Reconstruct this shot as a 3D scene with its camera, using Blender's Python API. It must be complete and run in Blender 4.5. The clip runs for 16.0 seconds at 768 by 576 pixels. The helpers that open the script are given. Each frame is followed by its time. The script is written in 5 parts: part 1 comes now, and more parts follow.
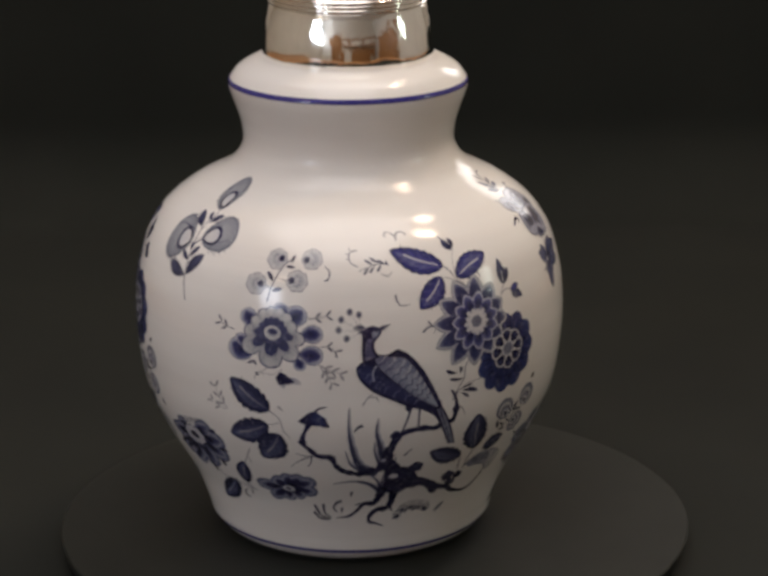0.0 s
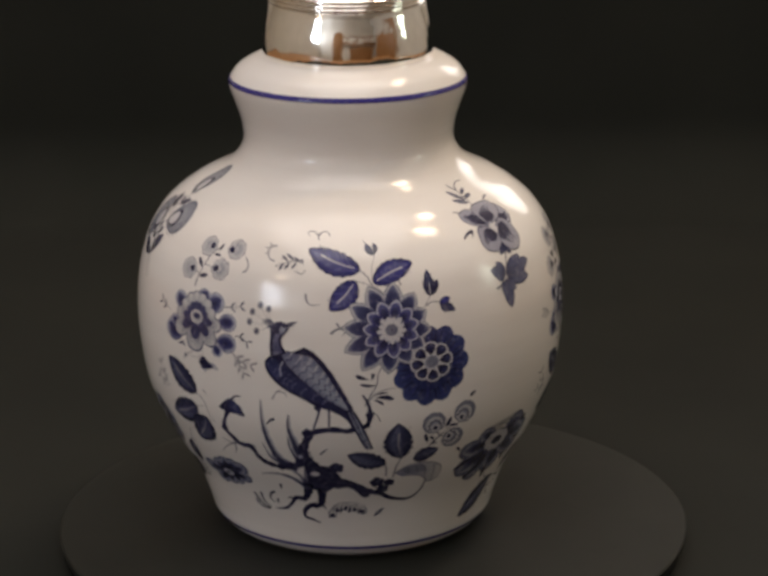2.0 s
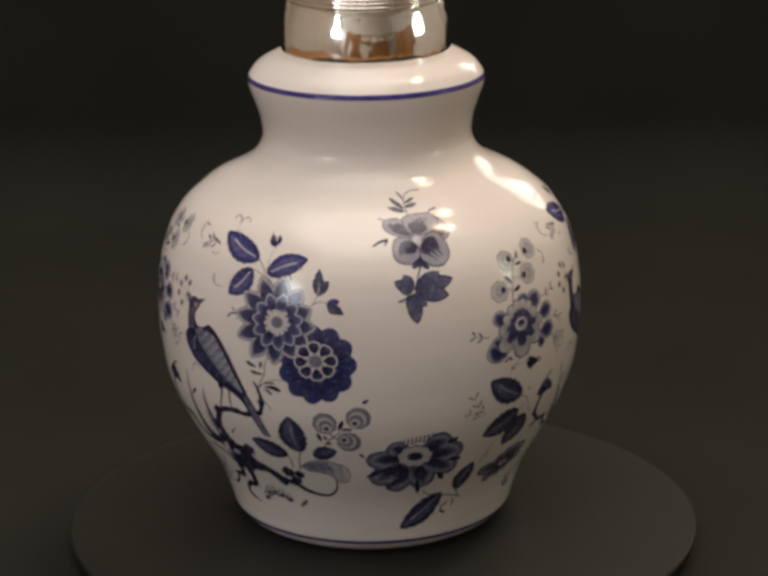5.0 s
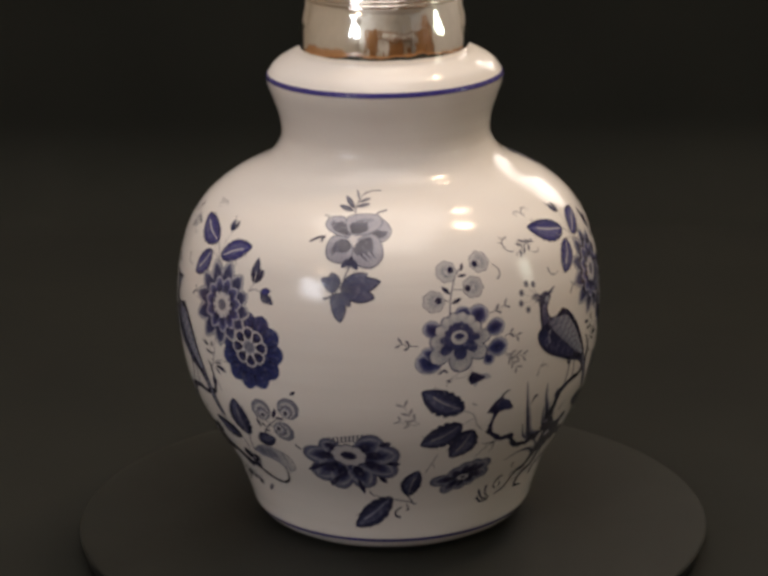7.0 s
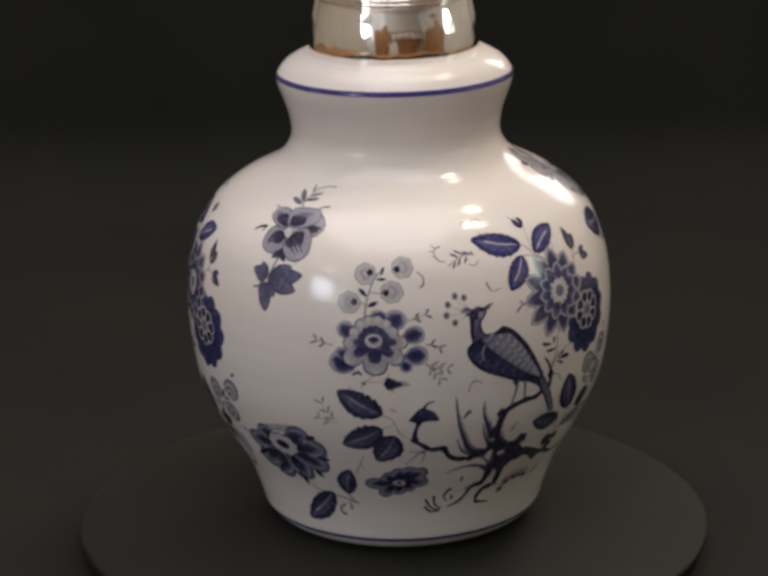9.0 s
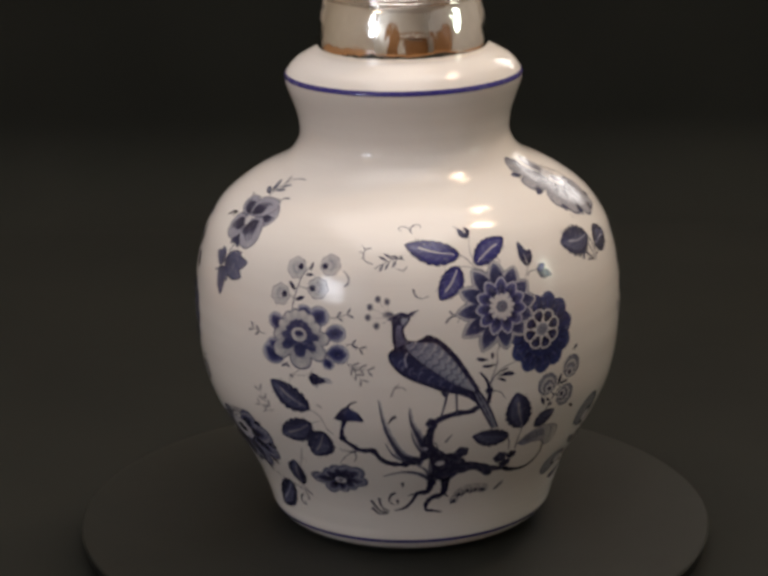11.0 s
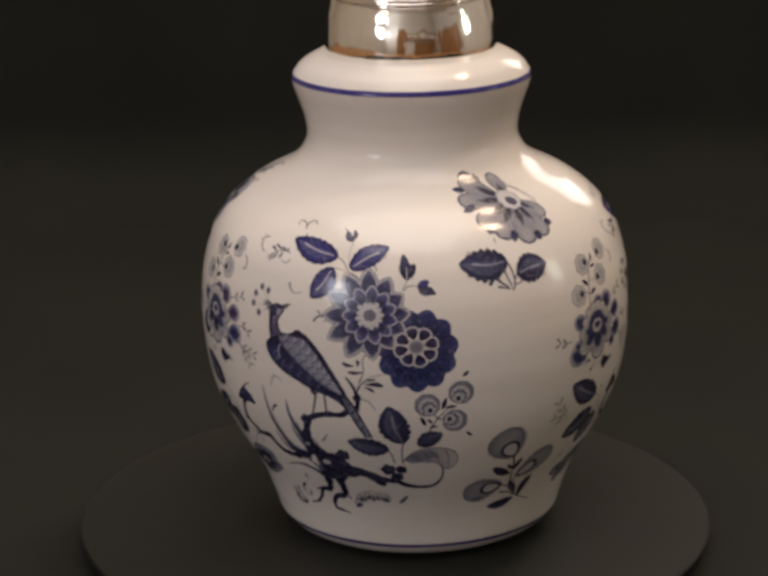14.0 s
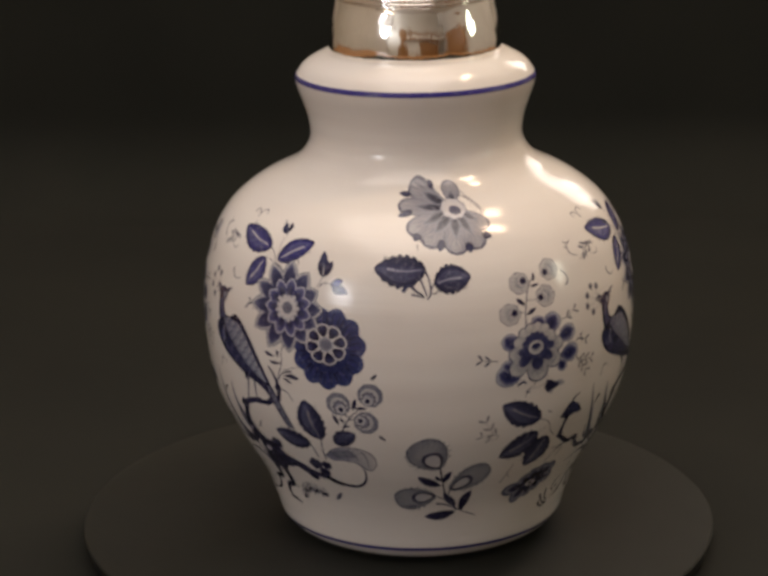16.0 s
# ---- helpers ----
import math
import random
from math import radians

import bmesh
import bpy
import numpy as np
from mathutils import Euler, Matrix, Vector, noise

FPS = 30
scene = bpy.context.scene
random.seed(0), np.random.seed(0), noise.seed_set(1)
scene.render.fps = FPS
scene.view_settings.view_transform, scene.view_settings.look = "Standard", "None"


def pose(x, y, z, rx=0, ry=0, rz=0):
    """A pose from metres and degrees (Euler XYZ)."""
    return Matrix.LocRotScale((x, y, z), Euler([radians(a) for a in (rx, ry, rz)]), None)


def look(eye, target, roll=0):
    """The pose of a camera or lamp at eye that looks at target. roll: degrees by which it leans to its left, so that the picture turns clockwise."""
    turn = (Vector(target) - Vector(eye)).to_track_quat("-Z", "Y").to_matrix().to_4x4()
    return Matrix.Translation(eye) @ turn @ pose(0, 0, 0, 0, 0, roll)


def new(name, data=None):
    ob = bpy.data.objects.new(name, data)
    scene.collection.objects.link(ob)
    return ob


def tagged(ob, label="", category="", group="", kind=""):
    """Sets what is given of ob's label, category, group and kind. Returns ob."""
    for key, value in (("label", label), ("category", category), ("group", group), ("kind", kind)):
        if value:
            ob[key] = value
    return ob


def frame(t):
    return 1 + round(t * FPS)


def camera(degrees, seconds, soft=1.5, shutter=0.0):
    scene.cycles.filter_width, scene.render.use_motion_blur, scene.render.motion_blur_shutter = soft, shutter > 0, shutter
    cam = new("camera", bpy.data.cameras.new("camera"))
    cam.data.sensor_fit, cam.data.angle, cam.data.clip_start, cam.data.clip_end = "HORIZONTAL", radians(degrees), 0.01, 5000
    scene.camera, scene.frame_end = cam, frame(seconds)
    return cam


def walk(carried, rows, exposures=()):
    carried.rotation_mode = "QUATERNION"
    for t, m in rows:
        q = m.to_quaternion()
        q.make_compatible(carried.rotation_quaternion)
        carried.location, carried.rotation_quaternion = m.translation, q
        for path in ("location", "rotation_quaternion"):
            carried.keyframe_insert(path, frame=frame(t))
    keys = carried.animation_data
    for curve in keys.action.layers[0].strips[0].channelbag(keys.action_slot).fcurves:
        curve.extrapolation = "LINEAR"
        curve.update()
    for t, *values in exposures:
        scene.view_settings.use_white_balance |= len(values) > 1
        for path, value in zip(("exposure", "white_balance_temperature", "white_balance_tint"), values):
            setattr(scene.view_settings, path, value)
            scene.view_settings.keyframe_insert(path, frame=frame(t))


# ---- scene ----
# Camera: almost still on its stand, with a slow drift of its aim. Rows: seconds, aim to the right, aim downwards (degrees).
EYE = Vector((0.0, -0.92046, 0.37542))
AIM = [
    (0.0, 0.1232, 16.5028), (0.5, 0.1374, 16.4949), (1.0, 0.1669, 16.4882), (1.5, 0.1927, 16.4847),
    (2.0, 0.2224, 16.4820), (2.5, 0.2395, 16.4785), (3.0, 0.2576, 16.4776), (3.5, 0.2586, 16.4778),
    (4.0, 0.2321, 16.4802), (6.5, -0.0980, 16.5114), (7.0, -0.0887, 16.5164), (7.5, -0.0717, 16.5253),
    (8.0, -0.0504, 16.5335), (8.5, -0.0449, 16.5411), (9.0, -0.0357, 16.5471), (11.5, -0.0177, 16.5890),
    (12.0, -0.0036, 16.5993), (12.5, -0.0056, 16.6082), (13.0, -0.0012, 16.6134), (13.5, -0.0151, 16.6212),
    (14.0, -0.0233, 16.6284), (14.5, -0.0553, 16.6359), (15.0, -0.0743, 16.6473), (15.5, -0.1174, 16.6576),
    (16.0, -0.1434, 16.6617)]
LEAN = -0.596


def aim(right, down):
    a, b = radians(right), radians(down)
    way = Vector((math.sin(a) * math.cos(b), math.cos(a) * math.cos(b), -math.sin(b)))
    return look(EYE, EYE + way, LEAN)


cam = camera(19.178, 16.0, soft=3.6)
# The picture's own white balance drifts a little: seconds, stops, kelvin, tint.
BALANCE = [(0.0, 0.0, 6290, 10), (0.5, 0.0, 6330, 10), (1.0, 0.0, 6700, 11), (2.0, 0.0, 6560, 10), (3.0, 0.0, 6840, 11), (6.5, 0.0, 6800, 11), (7.2, 0.0, 6720, 11), (8.0, 0.0, 6120, 9), (9.0, 0.0, 6270, 10), (11.5, 0.0, 6580, 11), (12.5, 0.0, 6660, 12), (13.8, 0.0, 6860, 13), (15.0, 0.0, 6760, 13), (16.0, 0.0, 7060, 13)]
walk(cam, [(t, aim(a, b)) for t, a, b in AIM], BALANCE)

# How far the turntable has turned, in degrees, clockwise seen from above.
TURN = [
    (0.0, 0.0), (0.5, 5.9), (1.0, 11.88), (1.5, 17.77), (2.0, 23.56), (2.5, 29.18), (3.0, 34.79), (3.5, 40.45),
    (4.0, 46.33), (6.5, 76.42), (7.0, 82.86), (7.5, 89.27), (8.0, 95.57), (8.5, 101.59), (9.0, 107.43),
    (11.5, 135.4), (12.0, 141.28), (12.5, 147.25), (13.0, 153.47), (13.5, 159.62), (14.0, 165.79),
    (14.5, 171.76), (15.0, 177.76), (15.5, 183.54), (16.0, 189.4)]

# ---- light ----
TABLE = -0.0100
FLOOR, CEILING = -0.77, 1.85
WEST, EAST, SOUTH, NORTH = -2.3, 2.4, -3.4, 2.4
world = bpy.data.worlds.new("world")
scene.world = world
world.use_nodes = True
wn = world.node_tree.nodes
sky = wn.new("ShaderNodeTexSky")
sky.sky_type, sky.sun_disc = "NISHITA", False
sky.sun_elevation, sky.sun_rotation = radians(35), radians(200)
world.node_tree.links.new(sky.outputs[0], wn["Background"].inputs[0])
wn["Background"].inputs[1].default_value = 0.1


def area(name, at, way, w, h, power, colour):
    """A lamp in an opening or fitting at a place, shining along way."""
    data = bpy.data.lights.new(name, "AREA")
    data.shape, data.size, data.size_y, data.energy, data.color = "RECTANGLE", w, h, power, colour
    ob = new(name, data)
    ob.matrix_world = look(at, Vector(at) + Vector(way))
    return ob


DAY, WARM = (0.84, 0.89, 1.0), (1.0, 0.75, 0.53)
area("window_daylight", (WEST - 0.06, -2.66, 1.02), (1, 0, 0), 1.12, 0.64, 27, DAY)
area("window_daylight", (1.46, NORTH + 0.06, 1.24), (0, -1, 0), 0.86, 0.86, 12, (1.0, 0.91, 0.82))
area("window_daylight", (EAST + 0.06, -0.40, 0.72), (-1, 0, 0), 0.28, 0.62, 4, (0.90, 1.0, 0.84))
area("roof_window_daylight", (-0.13, -0.45, CEILING + 0.06), (0, 0, -1), 1.44, 1.8, 25, (1.0, 0.89, 0.80))
area("ceiling_lamp", (0.80, 0.10, CEILING - 0.05), (-0.42, -0.08, -0.9), 0.09, 0.20, 6.5, WARM)
area("ceiling_lamp", (0.68, 0.50, CEILING - 0.05), (-0.33, -0.3, -0.9), 0.06, 0.14, 3, WARM)
area("ceiling_lamp", (-2.0, -2.32, CEILING - 0.05), (0.57, 0.66, -0.48), 0.24, 0.10, 2.5, WARM)

# ---- materials ----
def material(name, colour, rough, metal=0.0, coat=0.0):
    m = bpy.data.materials.new(name)
    m.use_nodes = True
    b = m.node_tree.nodes["Principled BSDF"]
    b.inputs["Base Color"].default_value = (*colour, 1)
    b.inputs["Roughness"].default_value = rough
    b.inputs["Metallic"].default_value = metal
    b.inputs["Coat Weight"].default_value = coat
    return m, m.node_tree.nodes, m.node_tree.links, b


def noise_mix(m, nodes, links, b, scale, low, high, detail=4, coord="Object", stretch=(1, 1, 1)):
    """Varies the base colour between two tones by a noise of that scale."""
    tc = nodes.new("ShaderNodeTexCoord")
    mp = nodes.new("ShaderNodeMapping")
    mp.inputs["Scale"].default_value = stretch
    nz = nodes.new("ShaderNodeTexNoise")
    nz.inputs["Scale"].default_value, nz.inputs["Detail"].default_value = scale, detail
    rp = nodes.new("ShaderNodeValToRGB")
    rp.color_ramp.elements[0].position, rp.color_ramp.elements[1].position = 0.3, 0.7
    rp.color_ramp.elements[0].color, rp.color_ramp.elements[1].color = (*low, 1), (*high, 1)
    links.new(tc.outputs[coord], mp.inputs[0])
    links.new(mp.outputs[0], nz.inputs["Vector"])
    links.new(nz.outputs["Fac"], rp.inputs[0])
    links.new(rp.outputs[0], b.inputs["Base Color"])
    return nz, mp


def bump(nodes, links, b, source, strength, distance):
    bp = nodes.new("ShaderNodeBump")
    bp.inputs["Strength"].default_value, bp.inputs["Distance"].default_value = strength, distance
    links.new(source, bp.inputs["Height"])
    links.new(bp.outputs[0], b.inputs["Normal"])


m, n, l, b = material("porcelain", (0.8, 0.78, 0.74), 0.14)
nz, mp = noise_mix(m, n, l, b, 7, (0.735, 0.705, 0.675), (0.805, 0.785, 0.755), 4, "Object", (1, 1, 9))
PORCELAIN_NODES = (n, l, b, n["Texture Coordinate"])
PORCELAIN = m
m, n, l, b = material("black_board", (0.02, 0.02, 0.018), 0.55)
noise_mix(m, n, l, b, 60, (0.0106, 0.0120, 0.0098), (0.0140, 0.0154, 0.0126))
b.inputs["Specular IOR Level"].default_value = 0.30
BOARD = m
# Near-black for edge and foot: the shade under the disc put into colour.
m, n, l, b = material("shaded_edge", (0.004, 0.004, 0.004), 0.6)
noise_mix(m, n, l, b, 90, (0.003, 0.003, 0.003), (0.006, 0.006, 0.005))
EDGE = m
m, n, l, b = material("black_cloth", (0.02, 0.02, 0.018), 0.93)
noise_mix(m, n, l, b, 7, (0.0078, 0.0090, 0.0070), (0.0124, 0.0138, 0.0108), 6)
b.inputs["Specular IOR Level"].default_value = 0.29
CLOTH = m
m, n, l, b = material("silver_plate", (0.88, 0.86, 0.81), 0.10, 1.0)
nz, mp = noise_mix(m, n, l, b, 40, (0.86, 0.84, 0.78), (0.95, 0.93, 0.90), 4, "Object", (1, 1, 0.5))
nz2 = n.new("ShaderNodeTexNoise")
nz2.inputs["Scale"].default_value, nz2.inputs["Detail"].default_value = 130, 2
l.new(mp.outputs[0], nz2.inputs["Vector"])
bump(n, l, b, nz2.outputs["Fac"], 1.0, 0.0005)
SILVER = m
m, n, l, b = material("wall_paint", (0.35, 0.31, 0.26), 0.8)
noise_mix(m, n, l, b, 3, (0.70, 0.67, 0.61), (0.78, 0.75, 0.69))
WALL = m
m, n, l, b = material("white_paint", (0.8, 0.79, 0.76), 0.4)
noise_mix(m, n, l, b, 12, (0.76, 0.75, 0.72), (0.82, 0.81, 0.78))
WHITE_PAINT = m
m, n, l, b = material("ceiling_paint", (0.7, 0.66, 0.6), 0.8)
noise_mix(m, n, l, b, 2, (0.62, 0.58, 0.52), (0.70, 0.66, 0.60))
CEILING_PAINT = m
m, n, l, b = material("wood", (0.32, 0.15, 0.05), 0.4)
noise_mix(m, n, l, b, 6, (0.22, 0.095, 0.03), (0.40, 0.20, 0.075), 6, "Object", (1, 9, 9))
WOOD = m
m, n, l, b = material("floorboards", (0.2, 0.1, 0.05), 0.45)
noise_mix(m, n, l, b, 4, (0.34, 0.28, 0.21), (0.44, 0.37, 0.29), 6, "Object", (1, 12, 1))
FLOORING = m


def ripple(n, l, b, tc):
    """The faint throwing rings and pinholes of a hand-turned glaze."""
    mp = n.new("ShaderNodeMapping")
    mp.inputs["Scale"].default_value = (6, 6, 300)
    one = n.new("ShaderNodeTexNoise")
    one.inputs["Scale"].default_value, one.inputs["Detail"].default_value = 1.0, 3
    two = n.new("ShaderNodeTexNoise")
    two.inputs["Scale"].default_value, two.inputs["Detail"].default_value = 60.0, 3
    add = n.new("ShaderNodeMath")
    add.operation = "MULTIPLY_ADD"
    add.inputs[1].default_value = 0.35
    l.new(tc.outputs["Object"], mp.inputs[0])
    l.new(mp.outputs[0], one.inputs["Vector"])
    l.new(tc.outputs["Object"], two.inputs["Vector"])
    l.new(two.outputs["Fac"], add.inputs[0])
    l.new(one.outputs["Fac"], add.inputs[2])
    bump(n, l, b, add.outputs[0], 1.0, 0.00011)


def glaze_paint(name, ramp, across=None, hatch=0.0, grain=520.0, spread=0.22, radial=False):
    """Cobalt under a clear glaze: a wash that runs along the brush mark, darker towards its sides, with fine hatching and the uneven grain of a print."""
    m, n, l, b = material(name, (0.1, 0.1, 0.3), 0.15)

    def maths(kind, x, y=None, z=None):
        k = n.new("ShaderNodeMath")
        k.operation = kind
        for i, v in enumerate((x, y, z)):
            if v is None:
                continue
            if isinstance(v, (int, float)):
                k.inputs[i].default_value = v
            else:
                l.new(v, k.inputs[i])
        return k.outputs[0]

    uv = n.new("ShaderNodeUVMap")
    sep = n.new("ShaderNodeSeparateXYZ")
    l.new(uv.outputs[0], sep.inputs[0])
    tc = n.new("ShaderNodeTexCoord")
    nz = n.new("ShaderNodeTexNoise")
    nz.inputs["Scale"].default_value, nz.inputs["Detail"].default_value = grain, 5
    big = n.new("ShaderNodeTexNoise")
    big.inputs["Scale"].default_value, big.inputs["Detail"].default_value = 130.0, 2
    l.new(tc.outputs["Object"], nz.inputs["Vector"])
    l.new(tc.outputs["Object"], big.inputs["Vector"])
    jig = maths("MULTIPLY_ADD", maths("ADD", nz.outputs["Fac"], big.outputs["Fac"]), spread * 2, -spread * 2)
    rp = n.new("ShaderNodeValToRGB")
    els = rp.color_ramp.elements
    while len(els) < len(ramp):
        els.new(0.5)
    for e, (pos, colour) in zip(els, ramp):
        e.position, e.color = pos, (*colour, 1)
    run = sep.outputs[0]
    if radial:
        side_way = maths("MULTIPLY", maths("ABSOLUTE", maths("SUBTRACT", sep.outputs[1], 0.5)), 2.0)
        long_way = maths("MULTIPLY", maths("ABSOLUTE", maths("SUBTRACT", sep.outputs[0], radial)), 1.5)
        run = maths("POWER", maths("ADD", maths("POWER", side_way, 2.0), maths("POWER", long_way, 2.0)), 0.5)
    l.new(maths("ADD", run, jig), rp.inputs[0])
    out = rp.outputs[0]

    def mixed(fac, first, colour):
        mx = n.new("ShaderNodeMix")
        mx.data_type = "RGBA"
        l.new(fac, mx.inputs["Factor"])
        l.new(first, mx.inputs[6])
        mx.inputs[7].default_value = (*colour, 1)
        return mx.outputs[2]

    if across:
        mr = n.new("ShaderNodeMapRange")
        mr.inputs["From Min"].default_value, mr.inputs["From Max"].default_value = 0.18, 0.55
        l.new(maths("ADD", maths("ABSOLUTE", maths("SUBTRACT", sep.outputs[1], 0.5)), jig), mr.inputs["Value"])
        out = mixed(mr.outputs[0], out, across)
    if hatch:
        off = maths("ABSOLUTE", maths("SUBTRACT", sep.outputs[1], 0.5))
        turn = maths("ADD", maths("MULTIPLY", off, 34.0), maths("MULTIPLY", sep.outputs[0], -46.0))
        line = maths("MULTIPLY_ADD", maths("SINE", maths("ADD", turn, maths("MULTIPLY", jig, 9.0))), 0.5, 0.5)
        out = mixed(maths("MULTIPLY", maths("POWER", line, 2.0), hatch), out, (0.020, 0.020, 0.065))
    speck = n.new("ShaderNodeMapRange")
    speck.inputs["From Min"].default_value, speck.inputs["From Max"].default_value = 0.56, 0.74
    speck.inputs["To Max"].default_value = 0.30
    l.new(nz.outputs["Fac"], speck.inputs["Value"])
    out = mixed(speck.outputs[0], out, (0.36, 0.36, 0.44))
    l.new(out, b.inputs["Base Color"])
    ripple(n, l, b, tc)
    return m


ripple(*PORCELAIN_NODES)
INK = glaze_paint("ink", [(0.0, (0.014, 0.013, 0.040)), (1.0, (0.032, 0.030, 0.078))])
INK_SOFT = glaze_paint("soft_ink", [(0.0, (0.055, 0.055, 0.10)), (1.0, (0.13, 0.13, 0.18))])
NAVY = glaze_paint("navy", [(0.0, (0.013, 0.015, 0.046)), (0.6, (0.028, 0.032, 0.088)), (1.0, (0.058, 0.066, 0.15))], None, 0.35)
COBALT = glaze_paint("cobalt", [(0.0, (0.024, 0.025, 0.13)), (0.5, (0.056, 0.058, 0.25)), (1.0, (0.036, 0.038, 0.16))], (0.026, 0.026, 0.12), 0.35)
DEEP = glaze_paint("deep_cobalt", [(0.0, (0.015, 0.018, 0.062)), (0.55, (0.025, 0.032, 0.11)), (1.0, (0.046, 0.062, 0.18))], None, 0.25)
DUSK = glaze_paint("dark_leaf", [(0.0, (0.022, 0.024, 0.060)), (1.0, (0.070, 0.078, 0.155))], (0.022, 0.024, 0.056), 0.45)
STREAK = glaze_paint("leaf_vein", [(0.0, (0.10, 0.105, 0.20)), (1.0, (0.15, 0.155, 0.26))])
SOFT_HEART = glaze_paint("soft_heart", [(0.0, (0.014, 0.016, 0.050)), (0.55, (0.038, 0.043, 0.115)), (0.85, (0.17, 0.18, 0.26)), (1.0, (0.31, 0.32, 0.38))], None, 0.12, 520.0, 0.16, 0.38)
SMOKE = glaze_paint("smoke_heart", [(0.0, (0.022, 0.023, 0.036)), (0.5, (0.060, 0.063, 0.090)), (0.82, (0.17, 0.18, 0.225)), (1.0, (0.30, 0.31, 0.36))], None, 0.12, 520.0, 0.16, 0.38)
BLOSSOM = glaze_paint("blossom", [(0.0, (0.013, 0.015, 0.058)), (0.5, (0.034, 0.040, 0.13)), (0.78, (0.12, 0.13, 0.24)), (1.0, (0.34, 0.35, 0.42))], None, 0.25, 700.0, 0.18, 0.50)
HEART = glaze_paint("petal_heart", [(0.0, (0.015, 0.018, 0.058)), (1.0, (0.052, 0.060, 0.15))], None, 0.3)
WASH = glaze_paint("ash_wash", [(0.0, (0.09, 0.095, 0.13)), (0.4, (0.28, 0.285, 0.32)), (0.75, (0.50, 0.50, 0.51)), (1.0, (0.58, 0.57, 0.57))], (0.36, 0.365, 0.40), 0.08)
GREY = glaze_paint("grey_wash", [(0.0, (0.13, 0.14, 0.19)), (0.6, (0.26, 0.27, 0.32)), (1.0, (0.21, 0.22, 0.28))], (0.17, 0.18, 0.24), 0.25)
PALE = glaze_paint("pale_line", [(0.0, (0.60, 0.58, 0.58)), (1.0, (0.50, 0.50, 0.54))])
PALE_BLUE = glaze_paint("pale_blue_line", [(0.0, (0.26, 0.27, 0.38)), (1.0, (0.42, 0.43, 0.52))])
BLUE_LINE = glaze_paint("blue_line", [(0.0, (0.036, 0.030, 0.20)), (1.0, (0.070, 0.062, 0.34))])
FAINT = glaze_paint("faint_ink", [(0.0, (0.19, 0.18, 0.22)), (1.0, (0.34, 0.33, 0.34))])
HALF = glaze_paint("leaf_light", [(0.0, (0.07, 0.068, 0.25)), (1.0, (0.12, 0.125, 0.27))], None, 0.35)
FADE = glaze_paint("fading_wash", [(0.0, (0.20, 0.21, 0.30)), (0.45, (0.38, 0.38, 0.44)), (1.0, (0.60, 0.585, 0.58))], None, 0.15, 520.0, 0.2)
SLATE = glaze_paint("slate_wash", [(0.0, (0.035, 0.040, 0.10)), (0.6, (0.085, 0.095, 0.18)), (1.0, (0.16, 0.17, 0.26))], None, 0.3, 520.0, 0.2)
SLATE_GREY = glaze_paint("slate_grey", [(0.0, (0.22, 0.23, 0.27)), (0.6, (0.32, 0.33, 0.36)), (1.0, (0.24, 0.25, 0.29))], (0.20, 0.21, 0.25), 0.12)
SLATE_DARK = glaze_paint("slate_dark", [(0.0, (0.050, 0.056, 0.12)), (1.0, (0.13, 0.14, 0.23))], None, 0.45)
ASH = glaze_paint("ash_wash", [(0.0, (0.10, 0.105, 0.14)), (0.5, (0.26, 0.265, 0.31)), (1.0, (0.42, 0.42, 0.45))], (0.25, 0.255, 0.30), 0.25)
LILAC = glaze_paint("lilac_blue", [(0.0, (0.022, 0.024, 0.085)), (0.55, (0.048, 0.052, 0.17)), (1.0, (0.11, 0.115, 0.25))], None, 0.3)
BELLY = glaze_paint("belly_blue", [(0.0, (0.022, 0.023, 0.060)), (0.5, (0.040, 0.044, 0.11)), (1.0, (0.022, 0.023, 0.058))], None, 0.5)
PLUM = glaze_paint("plum_wash", [(0.0, (0.075, 0.074, 0.14)), (1.0, (0.16, 0.16, 0.26))], None, 0.3)
PLUME = glaze_paint("plumage", [(0.0, (0.14, 0.145, 0.22)), (0.4, (0.28, 0.295, 0.37)), (1.0, (0.35, 0.39, 0.46))], (0.18, 0.185, 0.26), 0.2)
PANSY = glaze_paint("pansy_heart", [(0.0, (0.026, 0.024, 0.048)), (0.75, (0.046, 0.045, 0.082)), (0.95, (0.085, 0.085, 0.135)), (1.0, (0.14, 0.14, 0.20))], None, 0.0, 520.0, 0.12)
WASH_EDGE = glaze_paint("pansy_wash", [(0.0, (0.19, 0.195, 0.26)), (0.6, (0.31, 0.315, 0.39)), (1.0, (0.40, 0.40, 0.46))], (0.34, 0.34, 0.40), 0.15)


# ---- making meshes ----
def part(name, bm, mat, parent=None, label=""):
    """Links a bmesh as one mesh object, under a thing or a part."""
    me = bpy.data.meshes.new(name)
    bm.to_mesh(me)
    bm.free()
    me.materials.append(mat)
    ob = new(name, me)
    ob.parent = parent
    return tagged(ob, label)


def smooth(ob):
    for p in ob.data.polygons:
        p.use_smooth = True
    return ob


